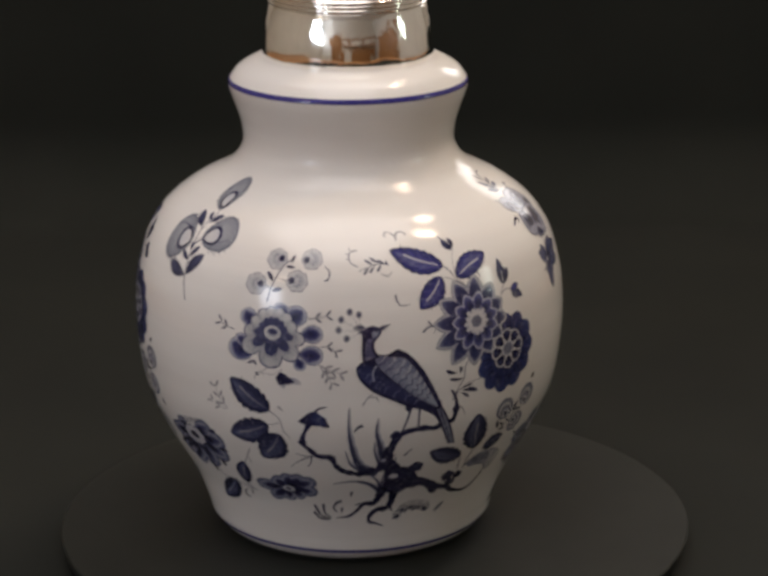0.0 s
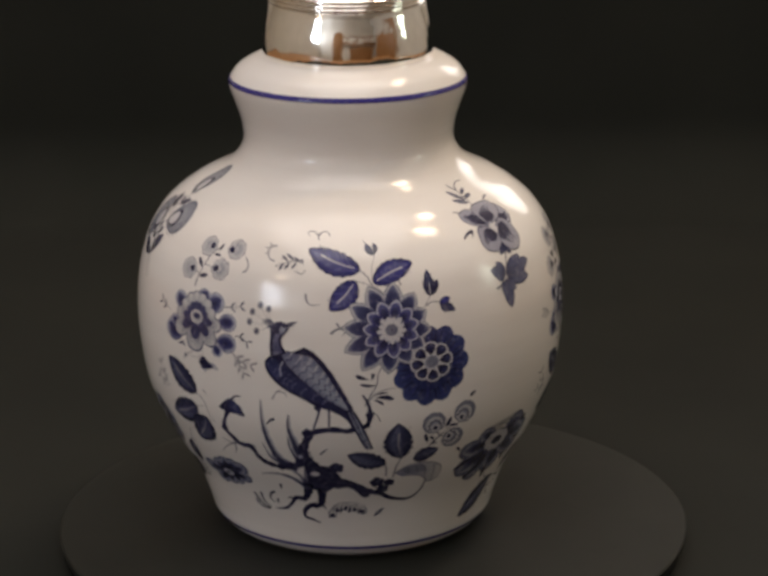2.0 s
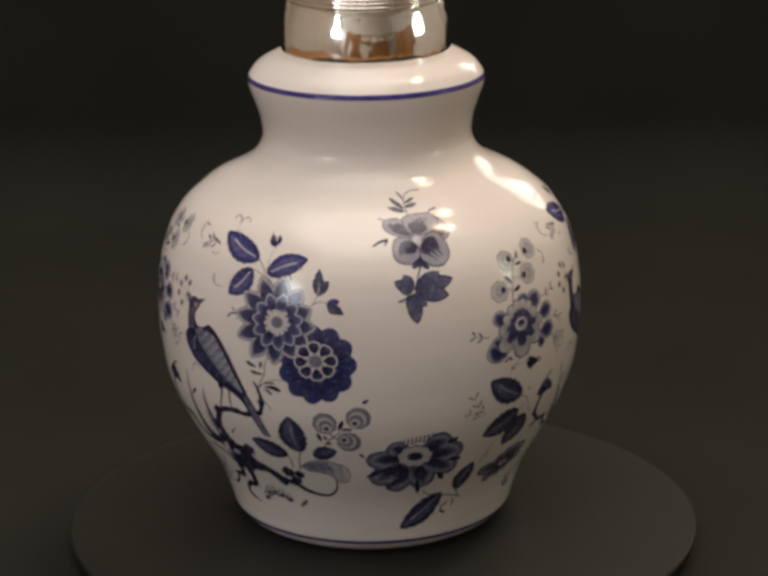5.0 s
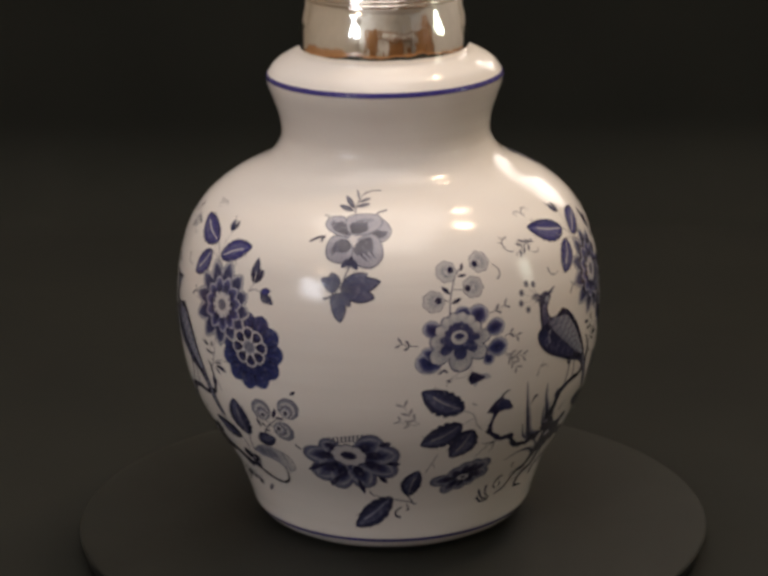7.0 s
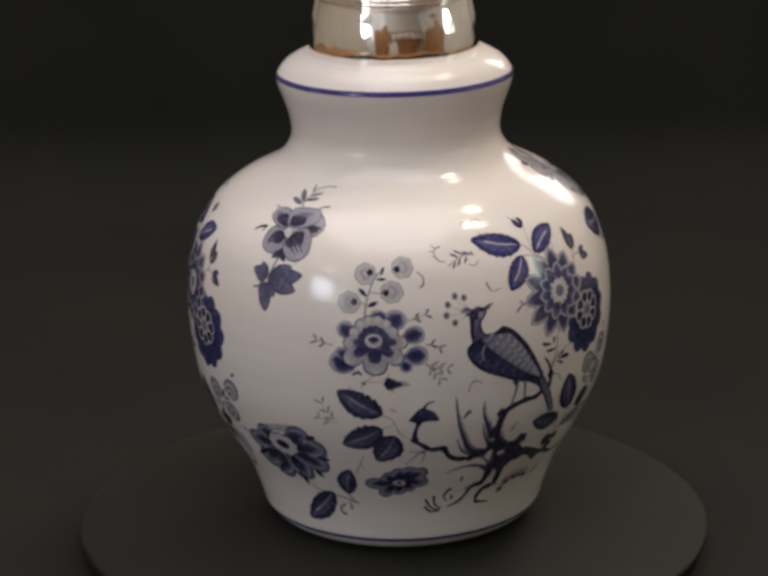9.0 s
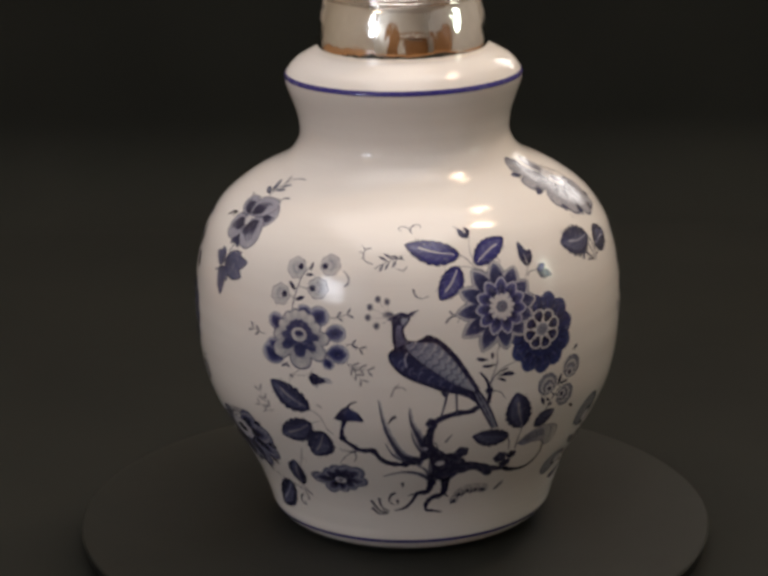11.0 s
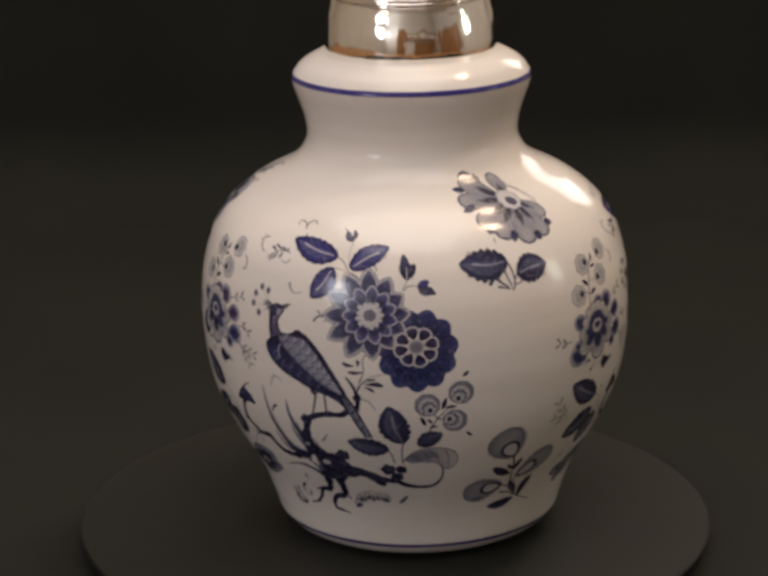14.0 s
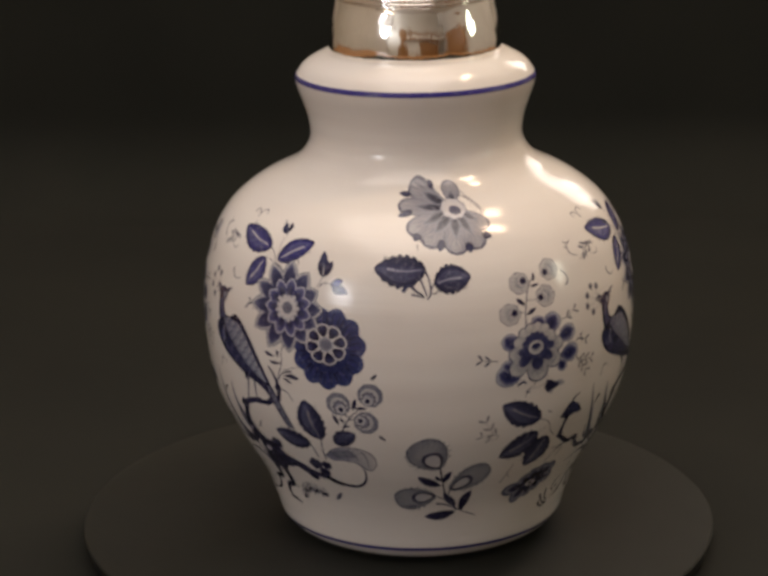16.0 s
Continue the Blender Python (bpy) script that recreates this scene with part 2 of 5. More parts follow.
def lathe(bm, rings, segments=128):
    """Turns a chain of (radius, height) about z; a radius of 0 closes the end."""
    last = None
    for r, z in rings:
        if r < 1e-6:
            ring = [bm.verts.new((0, 0, z))]
        else:
            ring = [bm.verts.new((r * math.cos(2 * math.pi * i / segments), r * math.sin(2 * math.pi * i / segments), z)) for i in range(segments)]
        if last:
            for i in range(segments):
                j = (i + 1) % segments
                a, b2 = last[i % len(last)], last[j % len(last)]
                c, d = ring[j % len(ring)], ring[i % len(ring)]
                if len(last) == 1:
                    bm.faces.new((a, c, d))
                elif len(ring) == 1:
                    bm.faces.new((a, b2, c))
                else:
                    bm.faces.new((a, b2, c, d))
        last = ring


def box(bm, x0, x1, y0, y1, z0, z1):
    v = [bm.verts.new(p) for p in ((x0, y0, z0), (x1, y0, z0), (x1, y1, z0), (x0, y1, z0), (x0, y0, z1), (x1, y0, z1), (x1, y1, z1), (x0, y1, z1))]
    for f in ((3, 2, 1, 0), (4, 5, 6, 7), (0, 1, 5, 4), (1, 2, 6, 5), (2, 3, 7, 6), (3, 0, 4, 7)):
        bm.faces.new([v[i] for i in f])


# ---- the vase's outline: radius over height ----
HEIGHTS = np.array([0.0, 0.0010, 0.0022, 0.0040, 0.0062, 0.0138, 0.0276, 0.046, 0.0644, 0.0828, 0.1013, 0.1197, 0.1335, 0.1427, 0.15, 0.1574, 0.1657, 0.1749, 0.1841, 0.1896, 0.1930, 0.1953])
RADII = np.array([0.0487, 0.0520, 0.0545, 0.0570, 0.0590, 0.0618, 0.0669, 0.0774, 0.0858, 0.0892, 0.0899, 0.0874, 0.0822, 0.075, 0.065, 0.0509, 0.0443, 0.0442, 0.047, 0.0489, 0.0492, 0.0478])
SLOPES = np.gradient(RADII, HEIGHTS)


def radius(z):
    """The porcelain's radius at a height, a smooth curve through the outline."""
    i = int(np.clip(np.searchsorted(HEIGHTS, z) - 1, 0, len(HEIGHTS) - 2))
    h = HEIGHTS[i + 1] - HEIGHTS[i]
    u = (z - HEIGHTS[i]) / h
    return float((2 * u**3 - 3 * u**2 + 1) * RADII[i] + (u**3 - 2 * u**2 + u) * h * SLOPES[i]
                 + (3 * u**2 - 2 * u**3) * RADII[i + 1] + (u**3 - u**2) * h * SLOPES[i + 1])



# ---- the table, the backdrop and the room ----
def make_table():
    top = new("table")
    bm = bmesh.new()
    box(bm, -1.25, 0.80, -0.78, 0.66, TABLE - 0.034, TABLE - 0.004)
    part("tabletop", bm, WOOD, top)
    for x in (-1.19, 0.74):
        for y in (-0.72, 0.60):
            bm = bmesh.new()
            box(bm, x - 0.025, x + 0.025, y - 0.025, y + 0.025, FLOOR, TABLE - 0.034)
            part("leg", bm, WOOD, top)
    return tagged(top, "wooden table under a dull black cloth", "table")


def make_cloth():
    """One length of black cloth: flat on the table, swept up behind it in a soft bend."""
    bm = bmesh.new()
    line = [(-0.53, TABLE), (-0.512, TABLE)]
    line += [(-0.512 + 1.022 * i / 40, TABLE) for i in range(1, 41)]
    line += [(0.51 + 0.06 * math.sin(a), TABLE + 0.06 * (1 - math.cos(a))) for a in np.linspace(0.1, math.pi / 2, 14)]
    line += [(0.57, TABLE + 0.06 + 0.13 * i / 8) for i in range(1, 9)]
    rows = []
    for i in range(49):
        x = -0.52 + 1.14 * i / 48
        rows.append([bm.verts.new((x, y, z + (0.0006 * noise.noise(Vector((x * 9, y * 9, 1))) if z < TABLE + 0.001 else 0))) for y, z in line])
    for a, b in zip(rows, rows[1:]):
        for j in range(len(line) - 1):
            bm.faces.new((a[j], b[j], b[j + 1], a[j + 1]))
    cloth = smooth(part("cloth", bm, CLOTH))
    mod = cloth.modifiers.new("thickness", "SOLIDIFY")
    mod.thickness, mod.offset = 0.0025, -1
    return tagged(cloth, "dull black cloth swept up behind the turntable", "cloth")


make_table()
make_cloth()


def wall(name, x0, x1, y0, y1, z0, z1, mat):
    bm = bmesh.new()
    box(bm, x0, x1, y0, y1, z0, z1)
    return tagged(part(name, bm, mat), kind="structure")


def holed_wall(name, axis, at, thick, u0, u1, holes, mat):
    """A wall along x or y with window openings through it: each hole is (u0, u1, z0, z1)."""
    bm = bmesh.new()
    strips, last = [], u0
    for a, b, c, d in holes:
        strips += [(last, a, FLOOR, CEILING), (a, b, FLOOR, c), (a, b, d, CEILING)]
        last = b
    for s0, s1, z0, z1 in strips + [(last, u1, FLOOR, CEILING)]:
        if axis == "x":
            box(bm, s0, s1, at, at + thick, z0, z1)
        else:
            box(bm, at, at + thick, s0, s1, z0, z1)
    return tagged(part(name, bm, mat), kind="structure")


wall("floor", WEST, EAST, SOUTH, NORTH, FLOOR - 0.1, FLOOR, FLOORING)
def holed_ceiling():
    bm = bmesh.new()
    a, b, c, d = -0.86, 0.60, -1.36, 0.46
    for x0, x1, y0, y1 in ((WEST, a, SOUTH, NORTH), (b, EAST, SOUTH, NORTH), (a, b, SOUTH, c), (a, b, d, NORTH)):
        box(bm, x0, x1, y0, y1, CEILING, CEILING + 0.1)
    return tagged(part("ceiling", bm, CEILING_PAINT), kind="structure")


def window_bars(name, axis, at, u0, u1, v0, v1, across, up):
    """The white frame and glazing bars of a window, in its opening; axis is the way it faces."""
    win = tagged(new(name), "white-painted window with glazing bars", kind="structure")
    strips = [("frame", u0, u1, v0, v0 + 0.02), ("frame", u0, u1, v1 - 0.02, v1), ("frame", u0, u0 + 0.02, v0 + 0.02, v1 - 0.02), ("frame", u1 - 0.02, u1, v0 + 0.02, v1 - 0.02)]
    strips += [("glazing_bar", u0 + (u1 - u0) * i / across - 0.012, u0 + (u1 - u0) * i / across + 0.012, v0 + 0.02, v1 - 0.02) for i in range(1, across)]
    strips += [("glazing_bar", u0 + 0.02, u1 - 0.02, v0 + (v1 - v0) * i / up - 0.010, v0 + (v1 - v0) * i / up + 0.010) for i in range(1, up)]
    for k, (piece, a, b, c, d) in enumerate(strips):
        deep = 0.012 if k < 4 else 0.010 - 0.001 * (k % 3)
        bm = bmesh.new()
        if axis == "x":
            box(bm, at - deep, at + deep, a, b, c, d)
        elif axis == "y":
            box(bm, a, b, at - deep, at + deep, c, d)
        else:
            box(bm, a, b, c, d, at - deep, at + deep)
        part(piece, bm, WHITE_PAINT, win)


holed_ceiling()
window_bars("window_1", "x", WEST - 0.02, -3.24, -2.08, 0.68, 1.36, 2, 1)
window_bars("window_2", "y", NORTH + 0.02, 1.02, 1.90, 0.80, 1.68, 3, 3)
window_bars("window_3", "x", EAST + 0.02, -0.55, -0.25, 0.40, 1.04, 1, 3)
window_bars("window_4", "z", CEILING + 0.02, -0.86, 0.60, -1.36, 0.46, 3, 2)
holed_wall("wall_east", "y", EAST, 0.1, SOUTH, NORTH, ((-0.55, -0.25, 0.40, 1.04),), WALL)
wall("wall_south", WEST, EAST, SOUTH - 0.1, SOUTH, FLOOR, CEILING, WALL)
holed_wall("wall_west", "y", WEST - 0.1, 0.1, SOUTH, NORTH, ((-3.24, -2.08, 0.68, 1.36),), WALL)
holed_wall("wall_north", "x", NORTH, 0.1, WEST, EAST, ((1.02, 1.90, 0.80, 1.68),), WALL)


# Unseen door, added so the silver cap has a dark shape to reflect.
def make_added_door():
    door = tagged(new("added_door"), "brown panelled door added for the silver cap to reflect", kind="structure")
    for piece, x0, x1, z0, z1, y in (("leaf", -1.30, -0.48, FLOOR, FLOOR + 2.04, 0.03), ("panel", -1.20, -0.94, FLOOR + 0.2, FLOOR + 1.0, 0.042), ("panel", -0.84, -0.58, FLOOR + 0.2, FLOOR + 1.0, 0.042),
                                     ("panel", -1.20, -0.94, FLOOR + 1.12, FLOOR + 1.9, 0.042), ("panel", -0.84, -0.58, FLOOR + 1.12, FLOOR + 1.9, 0.042)):
        bm = bmesh.new()
        box(bm, x0, x1, SOUTH + (0.004 if piece == "leaf" else 0.031), SOUTH + y, z0, z1)
        part(piece, bm, WOOD, door)


make_added_door()


def make_sideboard():
    board = new("sideboard")
    x0, x1, y0, y1, top = 0.25, 1.85, SOUTH + 0.01, SOUTH + 0.46, FLOOR + 1.12
    bm = bmesh.new()
    box(bm, x0, x1, y0, y1 - 0.02, FLOOR, top - 0.03)
    part("body", bm, WOOD, board)
    bm = bmesh.new()
    box(bm, x0 - 0.02, x1 + 0.02, y0, y1 + 0.02, top - 0.03, top)
    part("top", bm, WOOD, board)
    for i in range(4):
        a = x0 + 0.01 + 0.395 * i
        bm = bmesh.new()
        box(bm, a + 0.004, a + 0.386, y1 - 0.02, y1, FLOOR + 0.08, top - 0.05)
        part("door", bm, WOOD, board)
    return tagged(board, "orange-brown wooden sideboard along the wall", "sideboard")


make_sideboard()


def make_wall_cabinet():
    cab = new("wall_cabinet")
    x0, x1, y1, z0, z1 = -0.42, 2.36, SOUTH + 0.33, 0.46, 0.98
    bm = bmesh.new()
    box(bm, x0, x1, SOUTH + 0.004, y1 - 0.02, z0, z1)
    part("body", bm, WOOD, cab)
    for i in range(5):
        a = x0 + 0.005 + 0.554 * i
        bm = bmesh.new()
        box(bm, a + 0.004, a + 0.546, y1 - 0.02, y1, z0 + 0.004, z1 - 0.004)
        door = part("door", bm, WOOD, cab)
        bm = bmesh.new()
        box(bm, a + 0.06, a + 0.49, y1 + 0.001, y1 + 0.006, z0 + 0.12, z1 - 0.12)
        part("panel", bm, WHITE_PAINT, door, "cream-painted panel")
    return tagged(cab, "orange-brown wooden cabinet hung on the wall", "cabinet")


make_wall_cabinet()


def make_cupboard():
    cup = new("cupboard")
    y0, y1, x0 = -2.35, -0.95, EAST - 0.42
    bm = bmesh.new()
    box(bm, x0 + 0.02, EAST - 0.004, y0, y1, FLOOR, 0.86)
    part("body", bm, WOOD, cup)
    for i in range(3):
        a = y0 + 0.006 + 0.4645 * i
        bm = bmesh.new()
        box(bm, x0, x0 + 0.019, a + 0.004, a + 0.456, FLOOR + 0.08, 0.84)
        door = part("door", bm, WOOD, cup)
        bm = bmesh.new()
        lathe(bm, [(0, -0.012), (0.012, -0.010), (0.014, 0), (0.012, 0.010), (0, 0.012)], 16)
        bmesh.ops.translate(bm, verts=bm.verts, vec=(x0 - 0.014, a + 0.42, 0.1))
        part("knob", bm, SILVER, door, "small metal knob")
    return tagged(cup, "tall orange-brown wooden cupboard against the wall", "cupboard")


make_cupboard()


# ---- the turntable ----
def make_turntable():
    top = new("turntable")
    bm = bmesh.new()
    R, t = 0.1355, 0.0072
    lathe(bm, [(0, -0.002), (R - 0.0006, -0.002), (R, -0.0014), (R, -0.0006), (R - 0.0006, 0), (0, 0)], 200)
    part("disc", bm, BOARD, top)
    # Dark band below the rim, coloured as the shaded gap under the disc.
    bm = bmesh.new()
    lathe(bm, [(0, -t), (R - 0.0022, -t), (R - 0.0016, -t + 0.0006), (R - 0.0006, -0.0022), (0, -0.0022)], 200)
    part("edge", bm, EDGE, top, "disc edge, blackened as the shade below the rim")
    bm = bmesh.new()
    lathe(bm, [(0, TABLE), (0.098, TABLE), (0.100, TABLE + 0.0004), (0.100, -t - 0.0006), (0.0995, -t - 0.0002), (0, -t - 0.0002)], 96)
    part("foot", bm, EDGE, top)
    return tagged(top, "flat round black turntable on a low foot", "turntable")


turntable = make_turntable()


# ---- the vase ----
def make_vase():
    vase = new("vase_lamp")
    bm = bmesh.new()
    rings = [(0, 0.0012), (0.045, 0.0012), (0.0475, 0.0)]
    rings += [(radius(z), z) for z in np.linspace(0.0, 0.1953, 150)]
    rings += [(0.0467, 0.1969), (0.0447, 0.1987), (0.0418, 0.2004), (0.0385, 0.2020), (0.0352, 0.2028), (0, 0.2028)]
    lathe(bm, rings, 240)
    smooth(part("body", bm, PORCELAIN, vase))
    bm = bmesh.new()
    rings = [(0.0335, 0.2022), (0.0343, 0.2023), (0.0347, 0.2027), (0.0349, 0.2034), (0.0352, 0.2048), (0.0353, 0.2066), (0.0353, 0.2088), (0.0351, 0.2114),
             (0.0347, 0.2142), (0.0341, 0.2168), (0.0334, 0.2194), (0.0327, 0.2218), (0.0321, 0.2242)]
    lathe(bm, rings + [(0.0318, 0.2246), (0, 0.2246)], 160)
    cap = smooth(part("cap", bm, SILVER, vase, "polished silver cap"))
    bm = bmesh.new()
    rings = [(0, 0.2246), (0.0318, 0.2246)]
    for k in range(3):
        z = 0.2249 + 0.0017 * k
        rings += [(0.0320 + 0.0007 * math.sin(math.pi * i / 6), z + 0.0015 * i / 6) for i in range(7)]
    rings += [(0.0318, 0.2304), (0.0318, 0.2350), (0.0324, 0.2385), (0.0327, 0.2420), (0.031, 0.2450), (0, 0.2452)]
    lathe(bm, rings, 160)
    smooth(part("beaded_ring", bm, SILVER, cap, "turned silver rings"))
    return tagged(vase, "white porcelain lamp base painted in cobalt blue", "vase lamp")


vase = make_vase()


# ---- painting on the porcelain: thin shapes that follow the glaze ----
ARC_Z = np.linspace(0.0, 0.1953, 800)
ARC_R = np.array([radius(z) for z in ARC_Z])
ARC_S = np.concatenate([[0.0], np.cumsum(np.hypot(np.diff(ARC_Z), np.diff(ARC_R)))])
ROUND = 0.083   # the radius by which a painted width turns into an angle


class Painter:
    """Gathers flat painted shapes, in millimetres on the unrolled surface (x round it, y up along it), into one mesh."""

    def __init__(self, angle, height=85.0, turn=0.0, flip=1.0, size=1.0):
        self.angle, self.height, self.turn, self.flip, self.size = angle, height, radians(turn), flip, size
        self.layer, self.made = 0, []
        self.begin("")

    def begin(self, name):
        """What is drawn next is a piece of its own, until end()."""
        self.verts, self.faces, self.uvs, self.mats, self.norms, self.slots = [], [], [], [], [], []
        self.made.append((name, self.verts, self.faces, self.uvs, self.mats, self.norms, self.slots))

    def end(self):
        """Back to the ground of the drawing."""
        _, self.verts, self.faces, self.uvs, self.mats, self.norms, self.slots = self.made[0]

    def at(self, x, y, level):
        """The place on the glaze for a point of the drawing; level lifts it above what is under it."""
        c, s = math.cos(self.turn), math.sin(self.turn)
        x, y = x * self.flip * self.size, (y - 85.0) * self.size
        u, v = (c * x - s * y) / 1000, (s * x + c * y + self.height) / 1000
        z = float(np.interp(v, ARC_S, ARC_Z))
        r = float(np.interp(v, ARC_S, ARC_R))
        slope = (float(np.interp(v + 0.0005, ARC_S, ARC_R)) - float(np.interp(v - 0.0005, ARC_S, ARC_R))) / 0.001
        a = radians(self.angle) + u / ROUND
        out = Vector((math.cos(a), math.sin(a), 0)) * math.sqrt(max(1 - slope * slope, 0.01)) - Vector((0, 0, slope))
        out.normalize()
        lift = 0.00004 + 0.000014 * level + 0.0000003 * self.layer
        return Vector((r * math.cos(a), r * math.sin(a), z)) + out * lift, out

    def sheet(self, rows, mat, level):
        """A sheet from rows of points (x, y, u, v)."""
        self.layer += 1
        if mat not in self.slots:
            self.slots.append(mat)
        slot, first, n = self.slots.index(mat), len(self.verts), len(rows[0])
        for row in rows:
            for x, y, u, v in row:
                p, out = self.at(x, y, level)
                self.verts.append(p)
                self.norms.append(out)
                self.uvs.append((u, v))
        for i in range(len(rows) - 1):
            for j in range(n - 1):
                k = first + i * n + j
                f = (k, k + n, k + n + 1, k + 1)
                way = (self.verts[f[1]] - self.verts[f[3]]).cross(self.verts[f[2]] - self.verts[f[0]])
                self.faces.append(f if way.dot(self.norms[k]) > 0 else f[::-1])
                self.mats.append(slot)

    def blade(self, a, b, w, mat, level=1, fat=0.5, bend=0.0, saw=0, bite=0.0, blunt=0.0, n=14, across=5):
        """A petal or leaf from a to b, w wide; fat: where it is widest; saw: teeth on its edge; blunt: how round its tip is."""
        ax, ay = a
        dx, dy = b[0] - ax, b[1] - ay
        length = math.hypot(dx, dy) or 1e-6
        nx, ny = -dy / length, dx / length
        rows = []
        k = math.log(0.5) / math.log(fat)
        for i in range(n + 1):
            t = i / n
            half = 0.5 * w * (math.sin(math.pi * t**k) ** (0.70 - 0.30 * blunt) if 0 < t < 1 else 0.0)
            if saw:
                half *= 1 - bite * (1 - (t * saw) % 1.0) * (0.6 + 0.4 * math.sin(7.3 * i + 2 * saw))
            mid = bend * length * math.sin(math.pi * t)
            px, py = ax + dx * t + nx * mid, ay + dy * t + ny * mid
            rows.append([(px + nx * half * (2 * j / (across - 1) - 1), py + ny * half * (2 * j / (across - 1) - 1), t, j / (across - 1)) for j in range(across)])
        self.sheet(rows, mat, level)

    def stroke(self, pts, w0, w1, mat, level=2, wobble=0.0, each=5):
        """A brush line through points, w0 wide where it begins and w1 where it ends."""
        path = []
        n = len(pts)
        for i in range(n - 1):
            p0, p1, p2, p3 = pts[max(i - 1, 0)], pts[i], pts[i + 1], pts[min(i + 2, n - 1)]
            for k in range(each):
                t = k / each
                path.append([0.5 * (2 * p1[c] + (p2[c] - p0[c]) * t + (2 * p0[c] - 5 * p1[c] + 4 * p2[c] - p3[c]) * t * t
                                    + (3 * p1[c] - p0[c] - 3 * p2[c] + p3[c]) * t**3) for c in (0, 1)])
        path.append(list(pts[-1]))
        rows = []
        for i, (x, y) in enumerate(path):
            x2, y2 = path[min(i + 1, len(path) - 1)]
            x1, y1 = path[max(i - 1, 0)]
            d = math.hypot(x2 - x1, y2 - y1) or 1e-6
            nx, ny = -(y2 - y1) / d, (x2 - x1) / d
            t = i / (len(path) - 1)
            half = 0.5 * (w0 + (w1 - w0) * t) * (1 + wobble * noise.noise(Vector((x * 0.5, y * 0.5, 3.1))))
            rows.append([(x + nx * half * j, y + ny * half * j, t, 0.5 + 0.5 * j) for j in (-1, -0.33, 0.33, 1)])
        self.sheet(rows, mat, level)

    def patch(self, left, right, mat, level=2, across=7, each=5):
        """A patch between two curved edges that run the same way."""
        def curve(pts, u):
            n = len(pts)
            f = min(u * (n - 1), n - 1 - 1e-9)
            i, t = int(f), f - int(f)
            p0, p1, p2, p3 = pts[max(i - 1, 0)], pts[i], pts[i + 1], pts[min(i + 2, n - 1)]
            return [0.5 * (2 * p1[c] + (p2[c] - p0[c]) * t + (2 * p0[c] - 5 * p1[c] + 4 * p2[c] - p3[c]) * t * t
                           + (3 * p1[c] - p0[c] - 3 * p2[c] + p3[c]) * t**3) for c in (0, 1)]
        n, rows = each * max(len(left), len(right)), []
        for i in range(n + 1):
            a, b = curve(left, i / n), curve(right, i / n)
            rows.append([(a[0] + (b[0] - a[0]) * j / (across - 1), a[1] + (b[1] - a[1]) * j / (across - 1), i / n, j / (across - 1)) for j in range(across)])
        self.sheet(rows, mat, level)

    def spot(self, c, rx, ry, mat, level=2, turn=0.0, lobes=0, amp=0.0, hole=0.0, n=36, phase=0.0, rings=4):
        """A round patch, or a ring when it has a hole; lobes scallop its edge."""
        ct, st = math.cos(radians(turn)), math.sin(radians(turn))
        rows = []
        for i in range(n + 1):
            a = 2 * math.pi * i / n
            k = 1 + (amp * (abs(math.sin(lobes * a / 2 + phase)) - 0.5) if lobes else 0.0)
            row = []
            for j in range(rings + 1):
                f = hole + (1 - hole) * j / rings
                x, y = rx * k * f * math.cos(a), ry * k * f * math.sin(a)
                row.append((c[0] + ct * x - st * y, c[1] + st * x + ct * y, f, i / n))
            rows.append(row)
        self.sheet(rows, mat, level)

    def done(self, name, parent, label=""):
        main = None
        for piece, verts, faces, uvs, mats, norms, slots in self.made:
            me = bpy.data.meshes.new(piece or name)
            me.from_pydata([tuple(v) for v in verts], [], faces)
            uv = me.uv_layers.new(name="UVMap")
            for loop in me.loops:
                uv.data[loop.index].uv = uvs[loop.vertex_index]
            for m in slots:
                me.materials.append(m)
            for p, s in zip(me.polygons, mats):
                p.material_index, p.use_smooth = s, True
            if verts:
                me.normals_split_custom_set_from_vertices([tuple(v) for v in norms])
            ob = new(piece or name, me if verts else None)
            ob.parent = main or parent
            if not main:
                main = tagged(ob, label)
        return main


def shorter(a, b, f):
    return (a[0] + (b[0] - a[0]) * f, a[1] + (b[1] - a[1]) * f)


def side(a, b, f, off):
    """A point f of the way from a to b, off millimetres to its left."""
    dx, dy = b[0] - a[0], b[1] - a[1]
    d = math.hypot(dx, dy) or 1e-6
    return (a[0] + dx * f - dy / d * off, a[1] + dy * f + dx / d * off)


